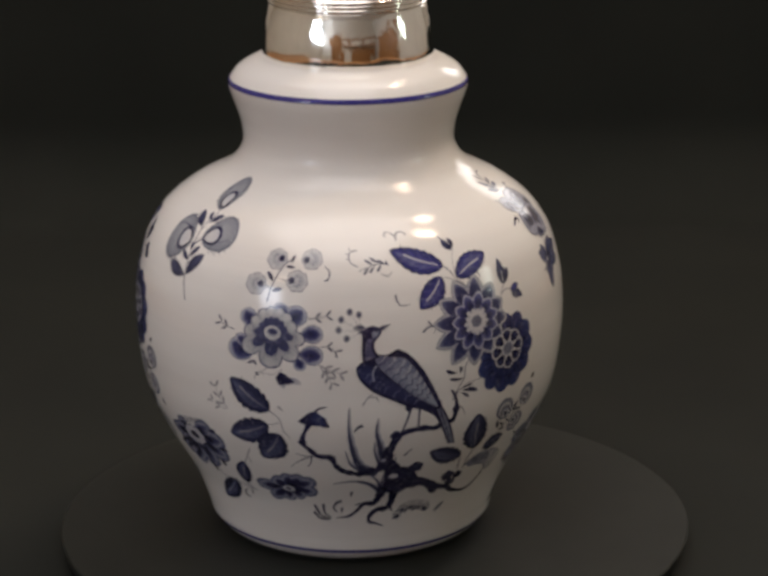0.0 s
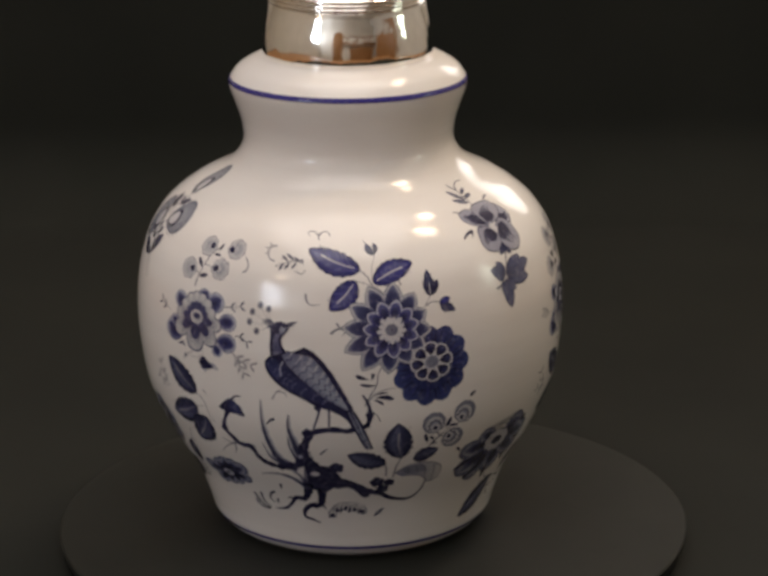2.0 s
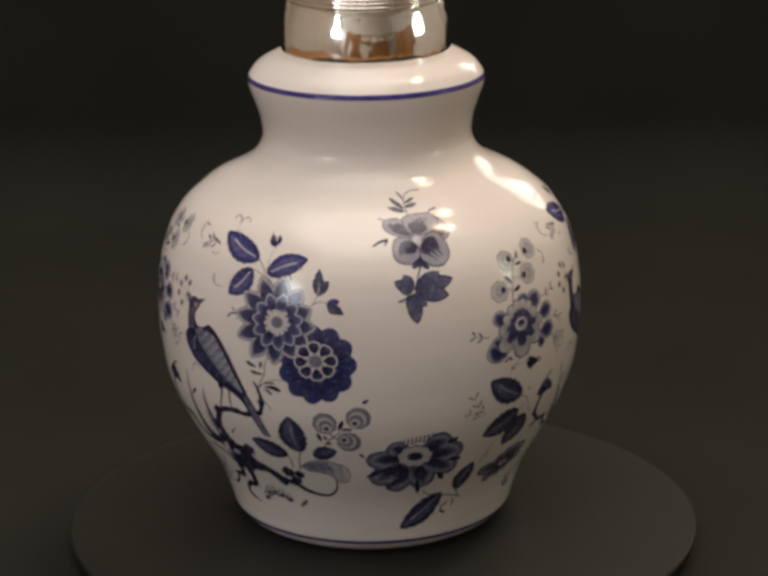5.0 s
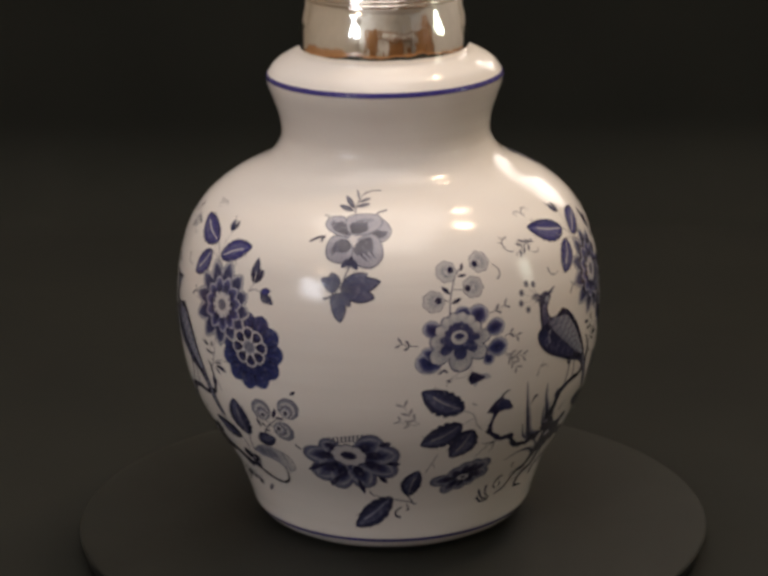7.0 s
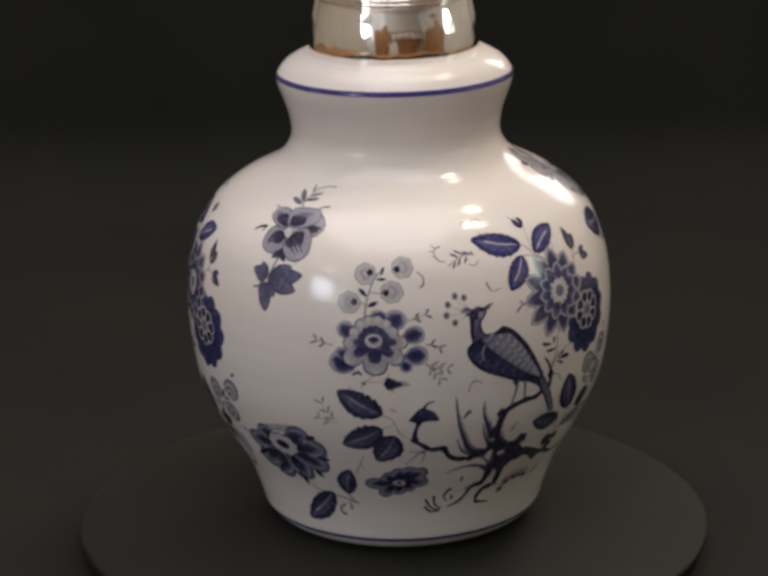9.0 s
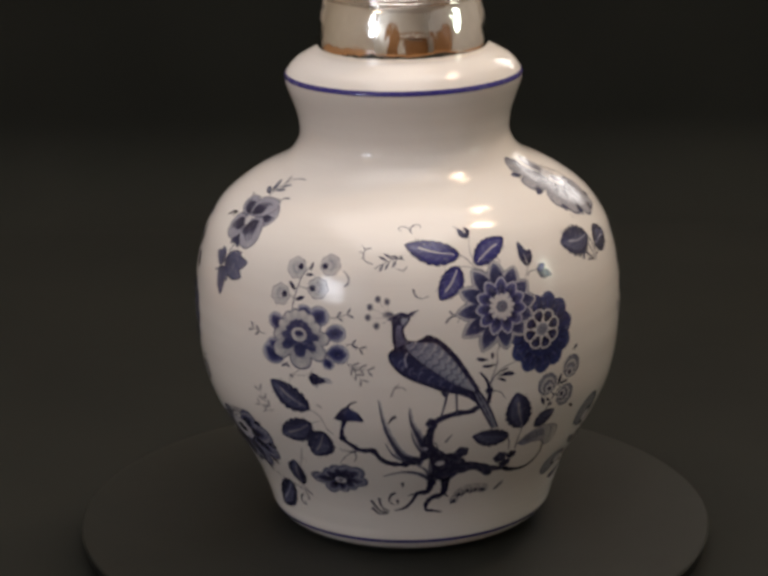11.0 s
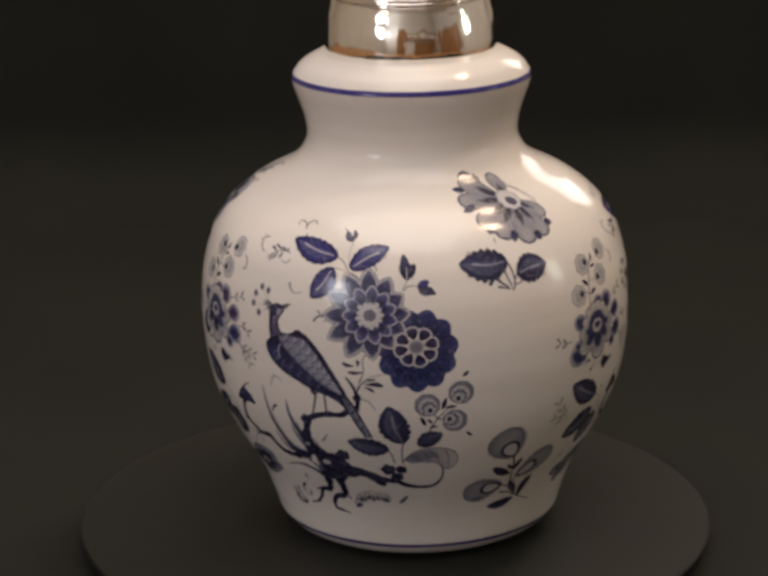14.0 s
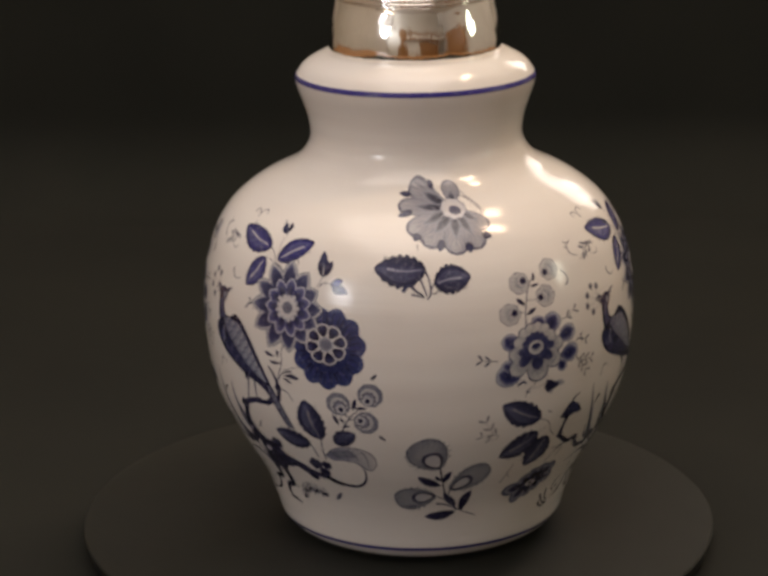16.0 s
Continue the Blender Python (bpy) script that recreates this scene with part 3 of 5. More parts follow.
def leaf(p, a, b, w, mat, rib, level=1, teeth=7, veins=4):
    """A lightly toothed leaf: one half dark, one lighter, with a pale midrib and fine hatching."""
    p.begin("leaf")
    w *= 1.14
    bite = 0.11 if mat == COBALT else 0.19
    p.blade(a, b, w, INK, level, 0.45, 0.04, teeth, bite, 0.05, 42)
    p.blade(shorter(a, b, 0.02), shorter(a, b, 0.965), w * 0.93, mat, level + 1, 0.45, 0.04, teeth, bite, 0.05, 42, 7)
    p.blade(shorter(a, b, 0.06), shorter(a, b, 0.90), w * 0.40, HALF if mat == COBALT else SLATE_DARK, level + 2, 0.45, 0.17 * w / (math.hypot(b[0] - a[0], b[1] - a[1]) or 1), 0, 0, 0.0, 20)
    for i in range(veins * 2):
        f = 0.16 + 0.56 * i / max(veins * 2 - 1, 1)
        for s in (-1, 1):
            p.stroke([shorter(a, b, f - 0.04), side(a, b, f + 0.06, s * w * 0.20), side(a, b, f + 0.12, s * w * 0.36)], 0.12, 0.26, STREAK if (i + s) % 3 == 0 and mat == COBALT else INK, level + 3, each=3)
    if rib:
        p.stroke([shorter(a, b, 0.10), side(a, b, 0.45, w * 0.05), shorter(a, b, 0.74)], 0.35, 0.70, rib, level + 4)
    p.end()


def petal(p, a, b, w, heart, level=1, fat=0.62, dark=0.55, root=0.06, wide=0.5, fill=None):
    """A pale petal with a fine outline and a dark heart near its root."""
    p.begin("petal")
    p.blade(a, b, w, NAVY if not fill else INK_SOFT, level, fat, 0, 5, 0.06, 0.9, 30)
    p.blade(a, shorter(a, b, 0.962), w * 0.90, fill or WASH, level + 1, fat, 0, 0, 0, 0.9, 16)
    if dark:
        p.blade(shorter(a, b, root), shorter(a, b, 0.06 + dark), w * wide, heart, level + 2, 0.55, 0, 0, 0, 0.5, 10)
    p.end()


def eye_petal(p, a, b, w, level=1):
    """A round grey petal with a pale drop at its root, ringed with short hairs."""
    p.begin("petal")
    p.blade(a, b, w * 1.05, INK_SOFT, level, 0.60, 0, 9, 0.20, 1.0, 54)
    p.blade(shorter(a, b, 0.02), shorter(a, b, 0.97), w * 0.97, SLATE_GREY, level + 1, 0.60, 0, 9, 0.20, 1.0, 54, 7)
    for i in range(11):
        f = 0.22 + 0.07 * i
        s = w * 0.46 * (1 if i % 2 else -1) * math.sin(math.pi * min(f, 0.94)) ** 0.5
        p.stroke([side(a, b, f, s), side(a, b, f + 0.04, s * 1.26)], 0.45, 0.25, INK_SOFT, level + 2)
    p.blade(shorter(a, b, 0.04), shorter(a, b, 0.58), w * 0.60, INK, level + 2, 0.60, 0, 8, 0.45, 0.8, 48)
    p.blade(shorter(a, b, 0.08), shorter(a, b, 0.50), w * 0.36, PALE, level + 3, 0.62, 0, 0, 0, 0.8, 14)
    p.end()


def twig(p, pts, w, leaves, size, mat):
    """A thin stem with small leaves set in pairs along it."""
    p.begin("twig")
    p.stroke(pts, w, w * 0.5, mat, 2)
    n = len(pts)
    for i in range(leaves):
        f = (i + 0.8) / leaves * (n - 1)
        k = min(int(f), n - 2)
        q, e = shorter(pts[k], pts[k + 1], f - k), pts[k + 1]
        d = math.hypot(e[0] - pts[k][0], e[1] - pts[k][1]) or 1e-6
        dx, dy = (e[0] - pts[k][0]) / d, (e[1] - pts[k][1]) / d
        for s in (-1, 1):
            tip = (q[0] + size * (0.75 * dx - s * 0.66 * dy), q[1] + size * (0.75 * dy + s * 0.66 * dx))
            p.blade(q, tip, size * 0.26, mat, 2, 0.6)
    p.end()


def draw_dahlia(p):
    """The large dahlia, with the dark scalloped flower behind it."""
    c, n = (44.3, 113.4), 11
    p.spot(c, 13.9, 15.8, DEEP, 1, -8, 11, 0.13, 0.0, 88, 0.0, 6)
    for i in range(n):
        a = 2 * math.pi * (i + 0.3) / n
        p.begin("scallop")
        for k in range(4):
            b = a + (k - 1.5) * 0.12
            p.stroke([(c[0] + 8.4 * math.cos(b), c[1] + 9.4 * math.sin(b)), (c[0] + 11.0 * math.cos(b + 0.03), c[1] + 12.6 * math.sin(b + 0.03)), (c[0] + 13.2 * math.cos(b), c[1] + 15.0 * math.sin(b))], 0.5, 0.2, (INK, COBALT, INK, HEART)[k], 3)
        p.stroke([(c[0] + 8.8 * math.cos(a + math.pi / n), c[1] + 9.9 * math.sin(a + math.pi / n)), (c[0] + 13.0 * math.cos(a + math.pi / n), c[1] + 14.6 * math.sin(a + math.pi / n))], 0.9, 0.4, INK, 4)
        p.end()
    d = (27.1, 127.4)
    for n, root, r, w, level, off in ((12, 3.6, 17.6, 7.8, 4, 0.12), (11, 3.0, 11.2, 5.3, 9, 0.62)):
        for i in range(n):
            a = 2 * math.pi * (i + off) / n
            k = r * (1 + 0.06 * math.sin(5 * i + n) - (0.10 if level == 4 else 0.0) * math.cos(a))
            q, t = (d[0] + root * math.cos(a), d[1] + root * math.sin(a)), (d[0] + k * math.cos(a), d[1] + k * math.sin(a))
            p.begin('petal')
            if level == 4:
                p.blade(q, t, w, GREY, 4, 0.56, 0, 0, 0, -0.35, 18)
                p.blade(q, shorter(q, t, 0.965), w * 0.90, FADE, 5, 0.55, 0, 0, 0, -0.3, 18)
                p.blade(q, shorter(q, t, 0.92), w * 0.74, SLATE, 6, 0.55, 0, 0, 0, -0.3, 18)
                p.blade(q, shorter(q, t, 0.82), w * 0.66, NAVY, 7, 0.60, 0, 6, 0.10, -0.15, 24)
            else:
                p.blade(q, t, w * 0.97, PALE_BLUE, 9, 0.56, 0, 0, 0, 0.05, 18)
                p.blade(shorter(q, t, 0.05), shorter(q, t, 0.91), w * 0.76, LILAC, 10, 0.56, 0, 0, 0, 0.05, 18)
                p.blade(shorter(q, t, 0.10), shorter(q, t, 0.70), w * 0.46, NAVY, 11, 0.55, 0, 0, 0, 0.0)
            p.end()
    for i in range(13):
        a = 2 * math.pi * (i + 0.1) / 13
        k = 5.4 + 0.5 * math.sin(4.0 * i)
        p.begin('stamen')
        p.blade((d[0] + 1.2 * math.cos(a), d[1] + 1.2 * math.sin(a)), (d[0] + k * math.cos(a), d[1] + k * math.sin(a)), 1.8, PALE, 13, 0.7, 0, 0, 0, 0.6)
        p.end()
    p.begin('eye')
    p.spot(d, 2.4, 2.4, GREY, 14, 0, 7, 0.10)
    p.spot(d, 1.8, 1.8, INK_SOFT, 15, hole=0.66)
    p.spot(d, 0.7, 0.7, INK_SOFT, 15)
    p.end()
    c = (43.8, 115.2)
    for i in range(8):
        a = 2 * math.pi * (i + 0.3) / 8
        q, t = (c[0] + 2.0 * math.cos(a), c[1] + 2.0 * math.sin(a)), (c[0] + 8.4 * math.cos(a), c[1] + 8.4 * math.sin(a))
        p.begin('petal')
        p.blade(q, t, 5.5, PALE, 12, 0.66, 0, 0, 0, 0.9)
        p.blade(shorter(q, t, 0.14), shorter(q, t, 0.89), 4.1, INK, 13, 0.66, 0, 0, 0, 0.9)
        p.blade(shorter(q, t, 0.45), shorter(q, t, 0.80), 2.2, HEART, 14, 0.6)
        p.end()
    p.spot(c, 3.1, 3.1, PALE, 15)
    p.spot(c, 2.6, 2.6, GREY, 16)
    p.spot(c, 1.6, 1.6, INK_SOFT, 17, hole=0.72)


def draw_leaf_spray(p):
    """The three big leaves over the dahlia, with buds and a fern."""
    leaf(p, (13.0, 149.2), (-9.3, 154.8), 9.4, COBALT, PALE, 1, 7, 5)
    leaf(p, (18.3, 145.0), (33.5, 154.5), 8.4, COBALT, PALE, 1, 7, 4)
    leaf(p, (11.8, 144.9), (3.7, 132.1), 8.4, COBALT, PALE, 1, 6, 4)
    p.begin("bud")
    p.blade((18.3, 156.1), (14.1, 160.7), 3.4, DUSK, 1, 0.5, 0.1, 4, 0.2)
    p.blade((18.6, 156.9), (17.2, 161.3), 2.0, INK, 2, 0.5, -0.1)
    p.stroke([(14.1, 160.7), (12.7, 162.2)], 0.5, 0.2, INK_SOFT, 2)
    p.end()
    p.begin("bud")
    p.blade((40.9, 141.2), (39.2, 151.6), 5.0, DUSK, 1, 0.40, 0.0, 5, 0.30, -0.3, 24)
    p.blade((40.9, 141.2), (43.8, 147.7), 3.4, INK, 2, 0.5, 0, 3, 0.2)
    p.blade((40.5, 141.9), (38.0, 146.7), 2.4, INK, 2, 0.5, 0, 3, 0.2)
    p.stroke([(40.8, 142.0), (40.4, 146.4)], 0.4, 0.2, PALE, 3)
    p.end()
    p.begin("bud")
    p.blade((44.6, 138.8), (51.5, 135.6), 4.0, DUSK, 1, 0.45, 0, 4, 0.3)
    p.blade((44.6, 138.8), (49.2, 140.6), 3.0, COBALT, 2, 0.5, 0, 3, 0.2)
    p.blade((45.2, 138.3), (48.0, 135.0), 2.4, INK_SOFT, 1, 0.5)
    p.stroke([(44.6, 138.8), (41.6, 139.0), (39.5, 137.2)], 0.3, 0.4, INK_SOFT, 2)
    p.end()
    p.stroke([(40.9, 141.2), (40.0, 139.4), (38.8, 136.9)], 0.3, 0.4, FAINT, 2)
    p.stroke([(13.0, 149.2), (15.9, 147.1), (18.0, 144.1), (21.1, 142.4), (24.0, 139.3)], 0.4, 0.6, FAINT, 2)
    p.stroke([(18.3, 155.9), (17.4, 151.4), (18.1, 145.4)], 0.2, 0.3, FAINT, 2)
    p.stroke([(11.8, 144.9), (16.5, 144.0), (21.1, 142.0)], 0.3, 0.3, FAINT, 2)
    p.stroke([(28.3, 146.2), (29.1, 145.0), (28.4, 144.1)], 0.6, 0.2, FAINT, 2)
    # the fern beside the longest leaf
    p.begin("fern")
    p.stroke([(-9.4, 148.5), (-12.9, 148.9), (-17.3, 147.1), (-21.0, 144.9)], 0.4, 0.3, INK_SOFT, 2)
    for a, b in (((-10.9, 148.8), (-14.3, 150.3)), ((-13.2, 148.7), (-17.7, 151.1)), ((-15.6, 148.0), (-19.6, 149.9)), ((-12.4, 148.6), (-14.0, 145.4)), ((-15.1, 147.8), (-16.9, 144.6)), ((-17.4, 146.9), (-19.0, 143.7)), ((-10.1, 148.9), (-11.0, 150.2))):
        p.blade(a, b, 1.0, INK_SOFT, 2, 0.6)
    p.stroke([(-22.9, 153.3), (-25.3, 152.3), (-25.7, 149.8), (-24.2, 147.5), (-21.5, 146.8)], 0.5, 0.3, INK_SOFT, 2)
    p.stroke([(-25.8, 151.0), (-27.7, 151.7)], 0.4, 0.2, INK_SOFT, 2)
    p.stroke([(-25.4, 149.4), (-26.8, 148.9)], 0.4, 0.2, INK_SOFT, 2)
    p.stroke([(-25.4, 152.7), (-26.7, 154.2)], 0.4, 0.2, INK_SOFT, 2)
    p.stroke([(-12.4, 145.0), (-9.6, 144.2), (-8.2, 146.0)], 0.3, 0.5, FAINT, 2)
    p.end()
    p.begin("tendril")
    p.stroke([(-6.0, 159.5), (-7.2, 161.8), (-10.1, 163.1), (-11.7, 162.0), (-10.5, 160.7)], 0.5, 0.3, INK_SOFT, 2)
    p.stroke([(-6.7, 161.3), (-5.2, 163.5), (-2.5, 163.5), (-1.7, 161.9)], 0.5, 0.3, INK_SOFT, 2)
    p.end()
    p.begin("tendril")
    p.stroke([(-6.2, 137.1), (-5.6, 134.8), (-3.6, 133.2), (-0.3, 134.0)], 0.7, 0.2, INK_SOFT, 2)
    p.end()


def draw_sprigs(p):
    """Small dark sprigs under and beside the dahlia."""
    p.stroke([(25.5, 112.2), (24.4, 108.9), (24.6, 104.9), (22.8, 99.7), (21.7, 95.2)], 0.3, 0.5, INK_SOFT, 2)
    p.stroke([(32.4, 104.0), (27.8, 102.9), (24.2, 100.2), (22.0, 96.2)], 0.2, 0.5, INK_SOFT, 2)
    for a, b, w in (((21.5, 106.9), (16.4, 107.9), 1.6), ((22.4, 106.3), (23.2, 109.4), 1.0), ((24.9, 104.8), (18.5, 104.3), 1.3), ((23.5, 107.0), (22.1, 109.5), 0.8), ((24.6, 99.1), (31.9, 99.1), 2.0), ((24.2, 98.3), (28.4, 96.4), 1.2), ((24.2, 99.6), (29.3, 101.9), 0.8)):
        p.blade(a, b, w, INK, 2, 0.66, 0.08, 0, 0, 0.3)
    p.stroke([(13.6, 125.7), (10.4, 125.8), (7.2, 125.3), (5.4, 123.2)], 0.3, 0.9, INK_SOFT, 2)
    p.stroke([(8.6, 125.8), (6.9, 127.7)], 0.3, 0.8, INK_SOFT, 2)
    p.stroke([(10.7, 125.4), (9.6, 123.1)], 0.2, 0.3, INK_SOFT, 2)
    p.stroke([(22.8, 93.2), (26.1, 92.2), (28.4, 88.9)], 0.5, 0.3, INK_SOFT, 2)


def ragged(p, a, b, w, level=1):
    """A small blossom with a dark ragged heart that fades into its rim."""
    b = shorter(a, b, 0.90)
    p.begin("blossom")
    p.blade(a, b, w, INK_SOFT, level, 0.55, 0, 5, 0.12, 0.9, 30)
    p.blade(shorter(a, b, 0.02), shorter(a, b, 0.97), w * 0.94, PALE_BLUE, level + 1, 0.55, 0, 5, 0.12, 0.9, 30)
    p.blade(shorter(a, b, 0.03), shorter(a, b, 0.90), w * 0.88, BLOSSOM, level + 2, 0.50, 0, 6, 0.20, 0.8, 36, 7)
    p.end()


def draw_left_flower(p):
    """The open flower with its small blue blossoms."""
    ragged(p, (-56.9, 117.7), (-62.8, 124.2), 7.2)
    ragged(p, (-48.3, 123.8), (-46.1, 129.2), 7.2)
    ragged(p, (-44.7, 121.5), (-38.4, 128.8), 8.6)
    ragged(p, (-39.1, 117.9), (-30.2, 119.9), 7.6)
    ragged(p, (-38.6, 110.4), (-29.0, 110.7), 8.4)
    ragged(p, (-39.3, 108.4), (-36.6, 103.4), 5.0)
    ragged(p, (-56.6, 105.3), (-67.0, 109.8), 9.8)
    ragged(p, (-56.0, 108.8), (-64.7, 112.9), 6.0)
    c = (-49.6, 116.8)
    for tip, w in (((-61.0, 115.1), 6.4), ((-60.4, 107.1), 7.8), ((-49.0, 102.3), 9.4), ((-39.3, 107.6), 7.4), ((-37.1, 115.9), 6.2)):
        petal(p, c, tip, w, HEART, 4, 0.68, 0.60, 0.14, 0.56)
        for off in (-0.26, -0.13, 0.0, 0.13, 0.26):
            p.stroke([side(c, tip, 0.52, off * w * 0.7), side(c, tip, 0.88 - abs(off) * 0.3, off * w)], 0.32, 0.12, SLATE, 8)
    for tip in ((-58.7, 121.1), (-55.5, 125.2), (-51.9, 127.0), (-47.9, 127.1), (-44.0, 125.4), (-40.8, 121.5)):
        petal(p, c, tip, 4.9, HEART, 4, 0.74, 0.56, 0.1, 0.66)
    p.spot(c, 5.4, 3.9, HEART, 8, 0, 9, 0.3, 0.0, 54)
    p.spot(c, 3.2, 2.8, WASH, 9)
    p.spot((c[0], c[1] + 0.5), 2.0, 1.2, HEART, 11)
    p.begin("seed_head")
    p.spot((-44.1, 99.0), 2.1, 2.6, INK, 2, 0, 5, 0.2)
    p.blade((-45.7, 99.0), (-39.3, 98.5), 3.9, INK, 2, 0.4, 0, 4, 0.2)
    p.blade((-41.6, 99.8), (-36.6, 98.2), 2.4, FADE, 1)
    p.blade((-43.4, 98.1), (-43.1, 94.9), 1.6, FADE, 1)
    p.end()
    for pts, n, s, mat in (([(-65.0, 114.4), (-68.4, 114.9), (-71.3, 115.8)], 2, 3.2, INK_SOFT), ([(-37.2, 124.7), (-34.0, 125.5), (-30.0, 126.9)], 2, 3.0, INK_SOFT), ([(-31.1, 114.4), (-28.6, 114.8), (-25.4, 113.2)], 2, 2.9, INK_SOFT),
                           ([(-31.2, 107.2), (-27.3, 105.7), (-22.8, 104.5)], 3, 3.4, FAINT), ([(-30.5, 106.5), (-28.2, 103.7), (-25.5, 100.0)], 3, 3.2, FAINT)):
        twig(p, pts, 0.4, n, s, mat)
    p.stroke([(-48.6, 105.0), (-50.4, 101.8), (-53.8, 99.2), (-54.6, 96.4)], 0.3, 0.3, FAINT, 2)
    p.stroke([(-44.2, 103.6), (-47.3, 100.2), (-52.7, 99.7)], 0.2, 0.3, FAINT, 2)
    for a, b in (((-58.0, 102.3), (-54.8, 104.4)), ((-55.8, 104.1), (-54.0, 102.5)), ((-54.5, 99.6), (-52.7, 98.4))):
        p.blade(a, b, 1.1, INK_SOFT, 2)


def draw_florets(p):
    """Four pale florets on one thin stem."""
    p.stroke([(-52.9, 125.7), (-52.4, 131.0), (-51.2, 136.2), (-49.6, 140.6), (-47.3, 143.7)], 0.5, 0.4, INK_SOFT, 2)
    p.stroke([(-52.4, 131.0), (-55.2, 132.5)], 0.3, 0.3, INK_SOFT, 2)
    p.stroke([(-51.2, 135.8), (-46.5, 135.3)], 0.3, 0.3, INK_SOFT, 2)
    for c, heart in (((-52.9, 143.0), (-51.2, 143.6)), ((-38.7, 145.5), (-40.8, 144.8)), ((-42.8, 135.9), (-45.0, 135.7)), ((-58.7, 131.7), (-56.9, 132.0))):
        p.begin("floret")
        p.spot(c, 4.15, 4.25, INK_SOFT, 1, 20, 7, 0.12, 0.0, 56)
        p.spot(c, 3.85, 3.95, FADE, 2, 20, 7, 0.12, 0.0, 56)
        p.spot(shorter(c, heart, 0.15), 3.1, 3.2, WASH, 3, 20, 7, 0.10, 0.0, 56)
        p.spot(shorter(c, heart, 0.45), 1.9, 1.9, PALE, 4)
        p.spot(heart, 1.25, 1.35, INK, 5, 0, 5, 0.3)
        for k in range(-2, 3):
            a = math.atan2(c[1] - heart[1], c[0] - heart[0]) + 0.42 * k
            p.stroke([(heart[0] + 1.6 * math.cos(a), heart[1] + 1.6 * math.sin(a)), (heart[0] + 4.4 * math.cos(a), heart[1] + 4.4 * math.sin(a))], 0.25, 0.1, INK_SOFT, 5)
        p.end()
    for a, b, w in (((-52.1, 134.1), (-55.4, 137.4), 1.7), ((-51.9, 130.3), (-47.9, 132.2), 1.7), ((-48.7, 140.8), (-44.8, 141.0), 1.2), ((-46.9, 142.4), (-46.0, 146.0), 1.2)):
        p.blade(a, b, w, INK, 3)
    p.stroke([(-33.3, 143.6), (-31.0, 141.4), (-30.9, 138.7), (-32.3, 137.5)], 0.3, 0.7, INK_SOFT, 2)


def draw_low_leaves(p):
    """The toothed dark leaves under the open flower."""
    leaf(p, (-47.2, 85.1), (-63.9, 95.4), 10.4, DUSK, FAINT, 1, 6, 4)
    leaf(p, (-47.4, 78.7), (-63.8, 69.5), 10.8, DUSK, FAINT, 1, 6, 4)
    leaf(p, (-42.6, 75.3), (-50.3, 60.8), 11.5, DUSK, FAINT, 2, 5, 3)
    p.stroke([(-47.2, 85.1), (-43.2, 82.5), (-41.1, 76.5)], 0.4, 0.4, FAINT, 2)
    p.stroke([(-47.4, 78.7), (-43.2, 80.6)], 0.3, 0.3, FAINT, 2)
    p.stroke([(-44.0, 87.8), (-41.8, 86.5)], 0.8, 0.2, FAINT, 2)
    p.stroke([(-41.1, 77.2), (-38.7, 74.4)], 0.3, 0.4, FAINT, 2)
    twig(p, [(-64.5, 81.0), (-67.8, 83.8), (-70.6, 89.7)], 0.3, 3, 3.6, FAINT)
    twig(p, [(-65.5, 80.4), (-68.9, 80.9), (-72.3, 82.8)], 0.3, 2, 3.0, FAINT)
    p.stroke([(-56.1, 64.0), (-58.4, 58.0), (-60.6, 53.2)], 0.3, 0.6, FAINT, 2)
    p.stroke([(-58.1, 59.5), (-56.5, 55.7)], 0.3, 0.4, FAINT, 2)


def draw_low_flower(p):
    """A dark half-open flower near the foot."""
    c = (-41.7, 47.4)
    for tip, w in (((-57.8, 46.4), 5.4), ((-49.0, 52.8), 5.6), ((-41.0, 57.0), 5.8), ((-34.6, 57.0), 5.6), ((-29.2, 55.5), 5.6), ((-28.1, 48.0), 5.2), ((-34.0, 43.2), 5.0), ((-42.6, 39.4), 5.2), ((-51.2, 38.9), 5.0)):
        w *= 1.45
        petal(p, c, tip, w, SOFT_HEART, 1, 0.64, 0.84, 0.04, 0.80, SLATE)
        p.blade(shorter(c, tip, 0.2), shorter(c, tip, 0.74), w * 0.40, INK, 5, 0.5)
    p.spot(c, 3.7, 2.2, INK, 6, 0, 7, 0.2)
    p.spot(c, 2.9, 1.7, PALE, 7)
    p.spot(c, 1.5, 0.8, INK, 8)


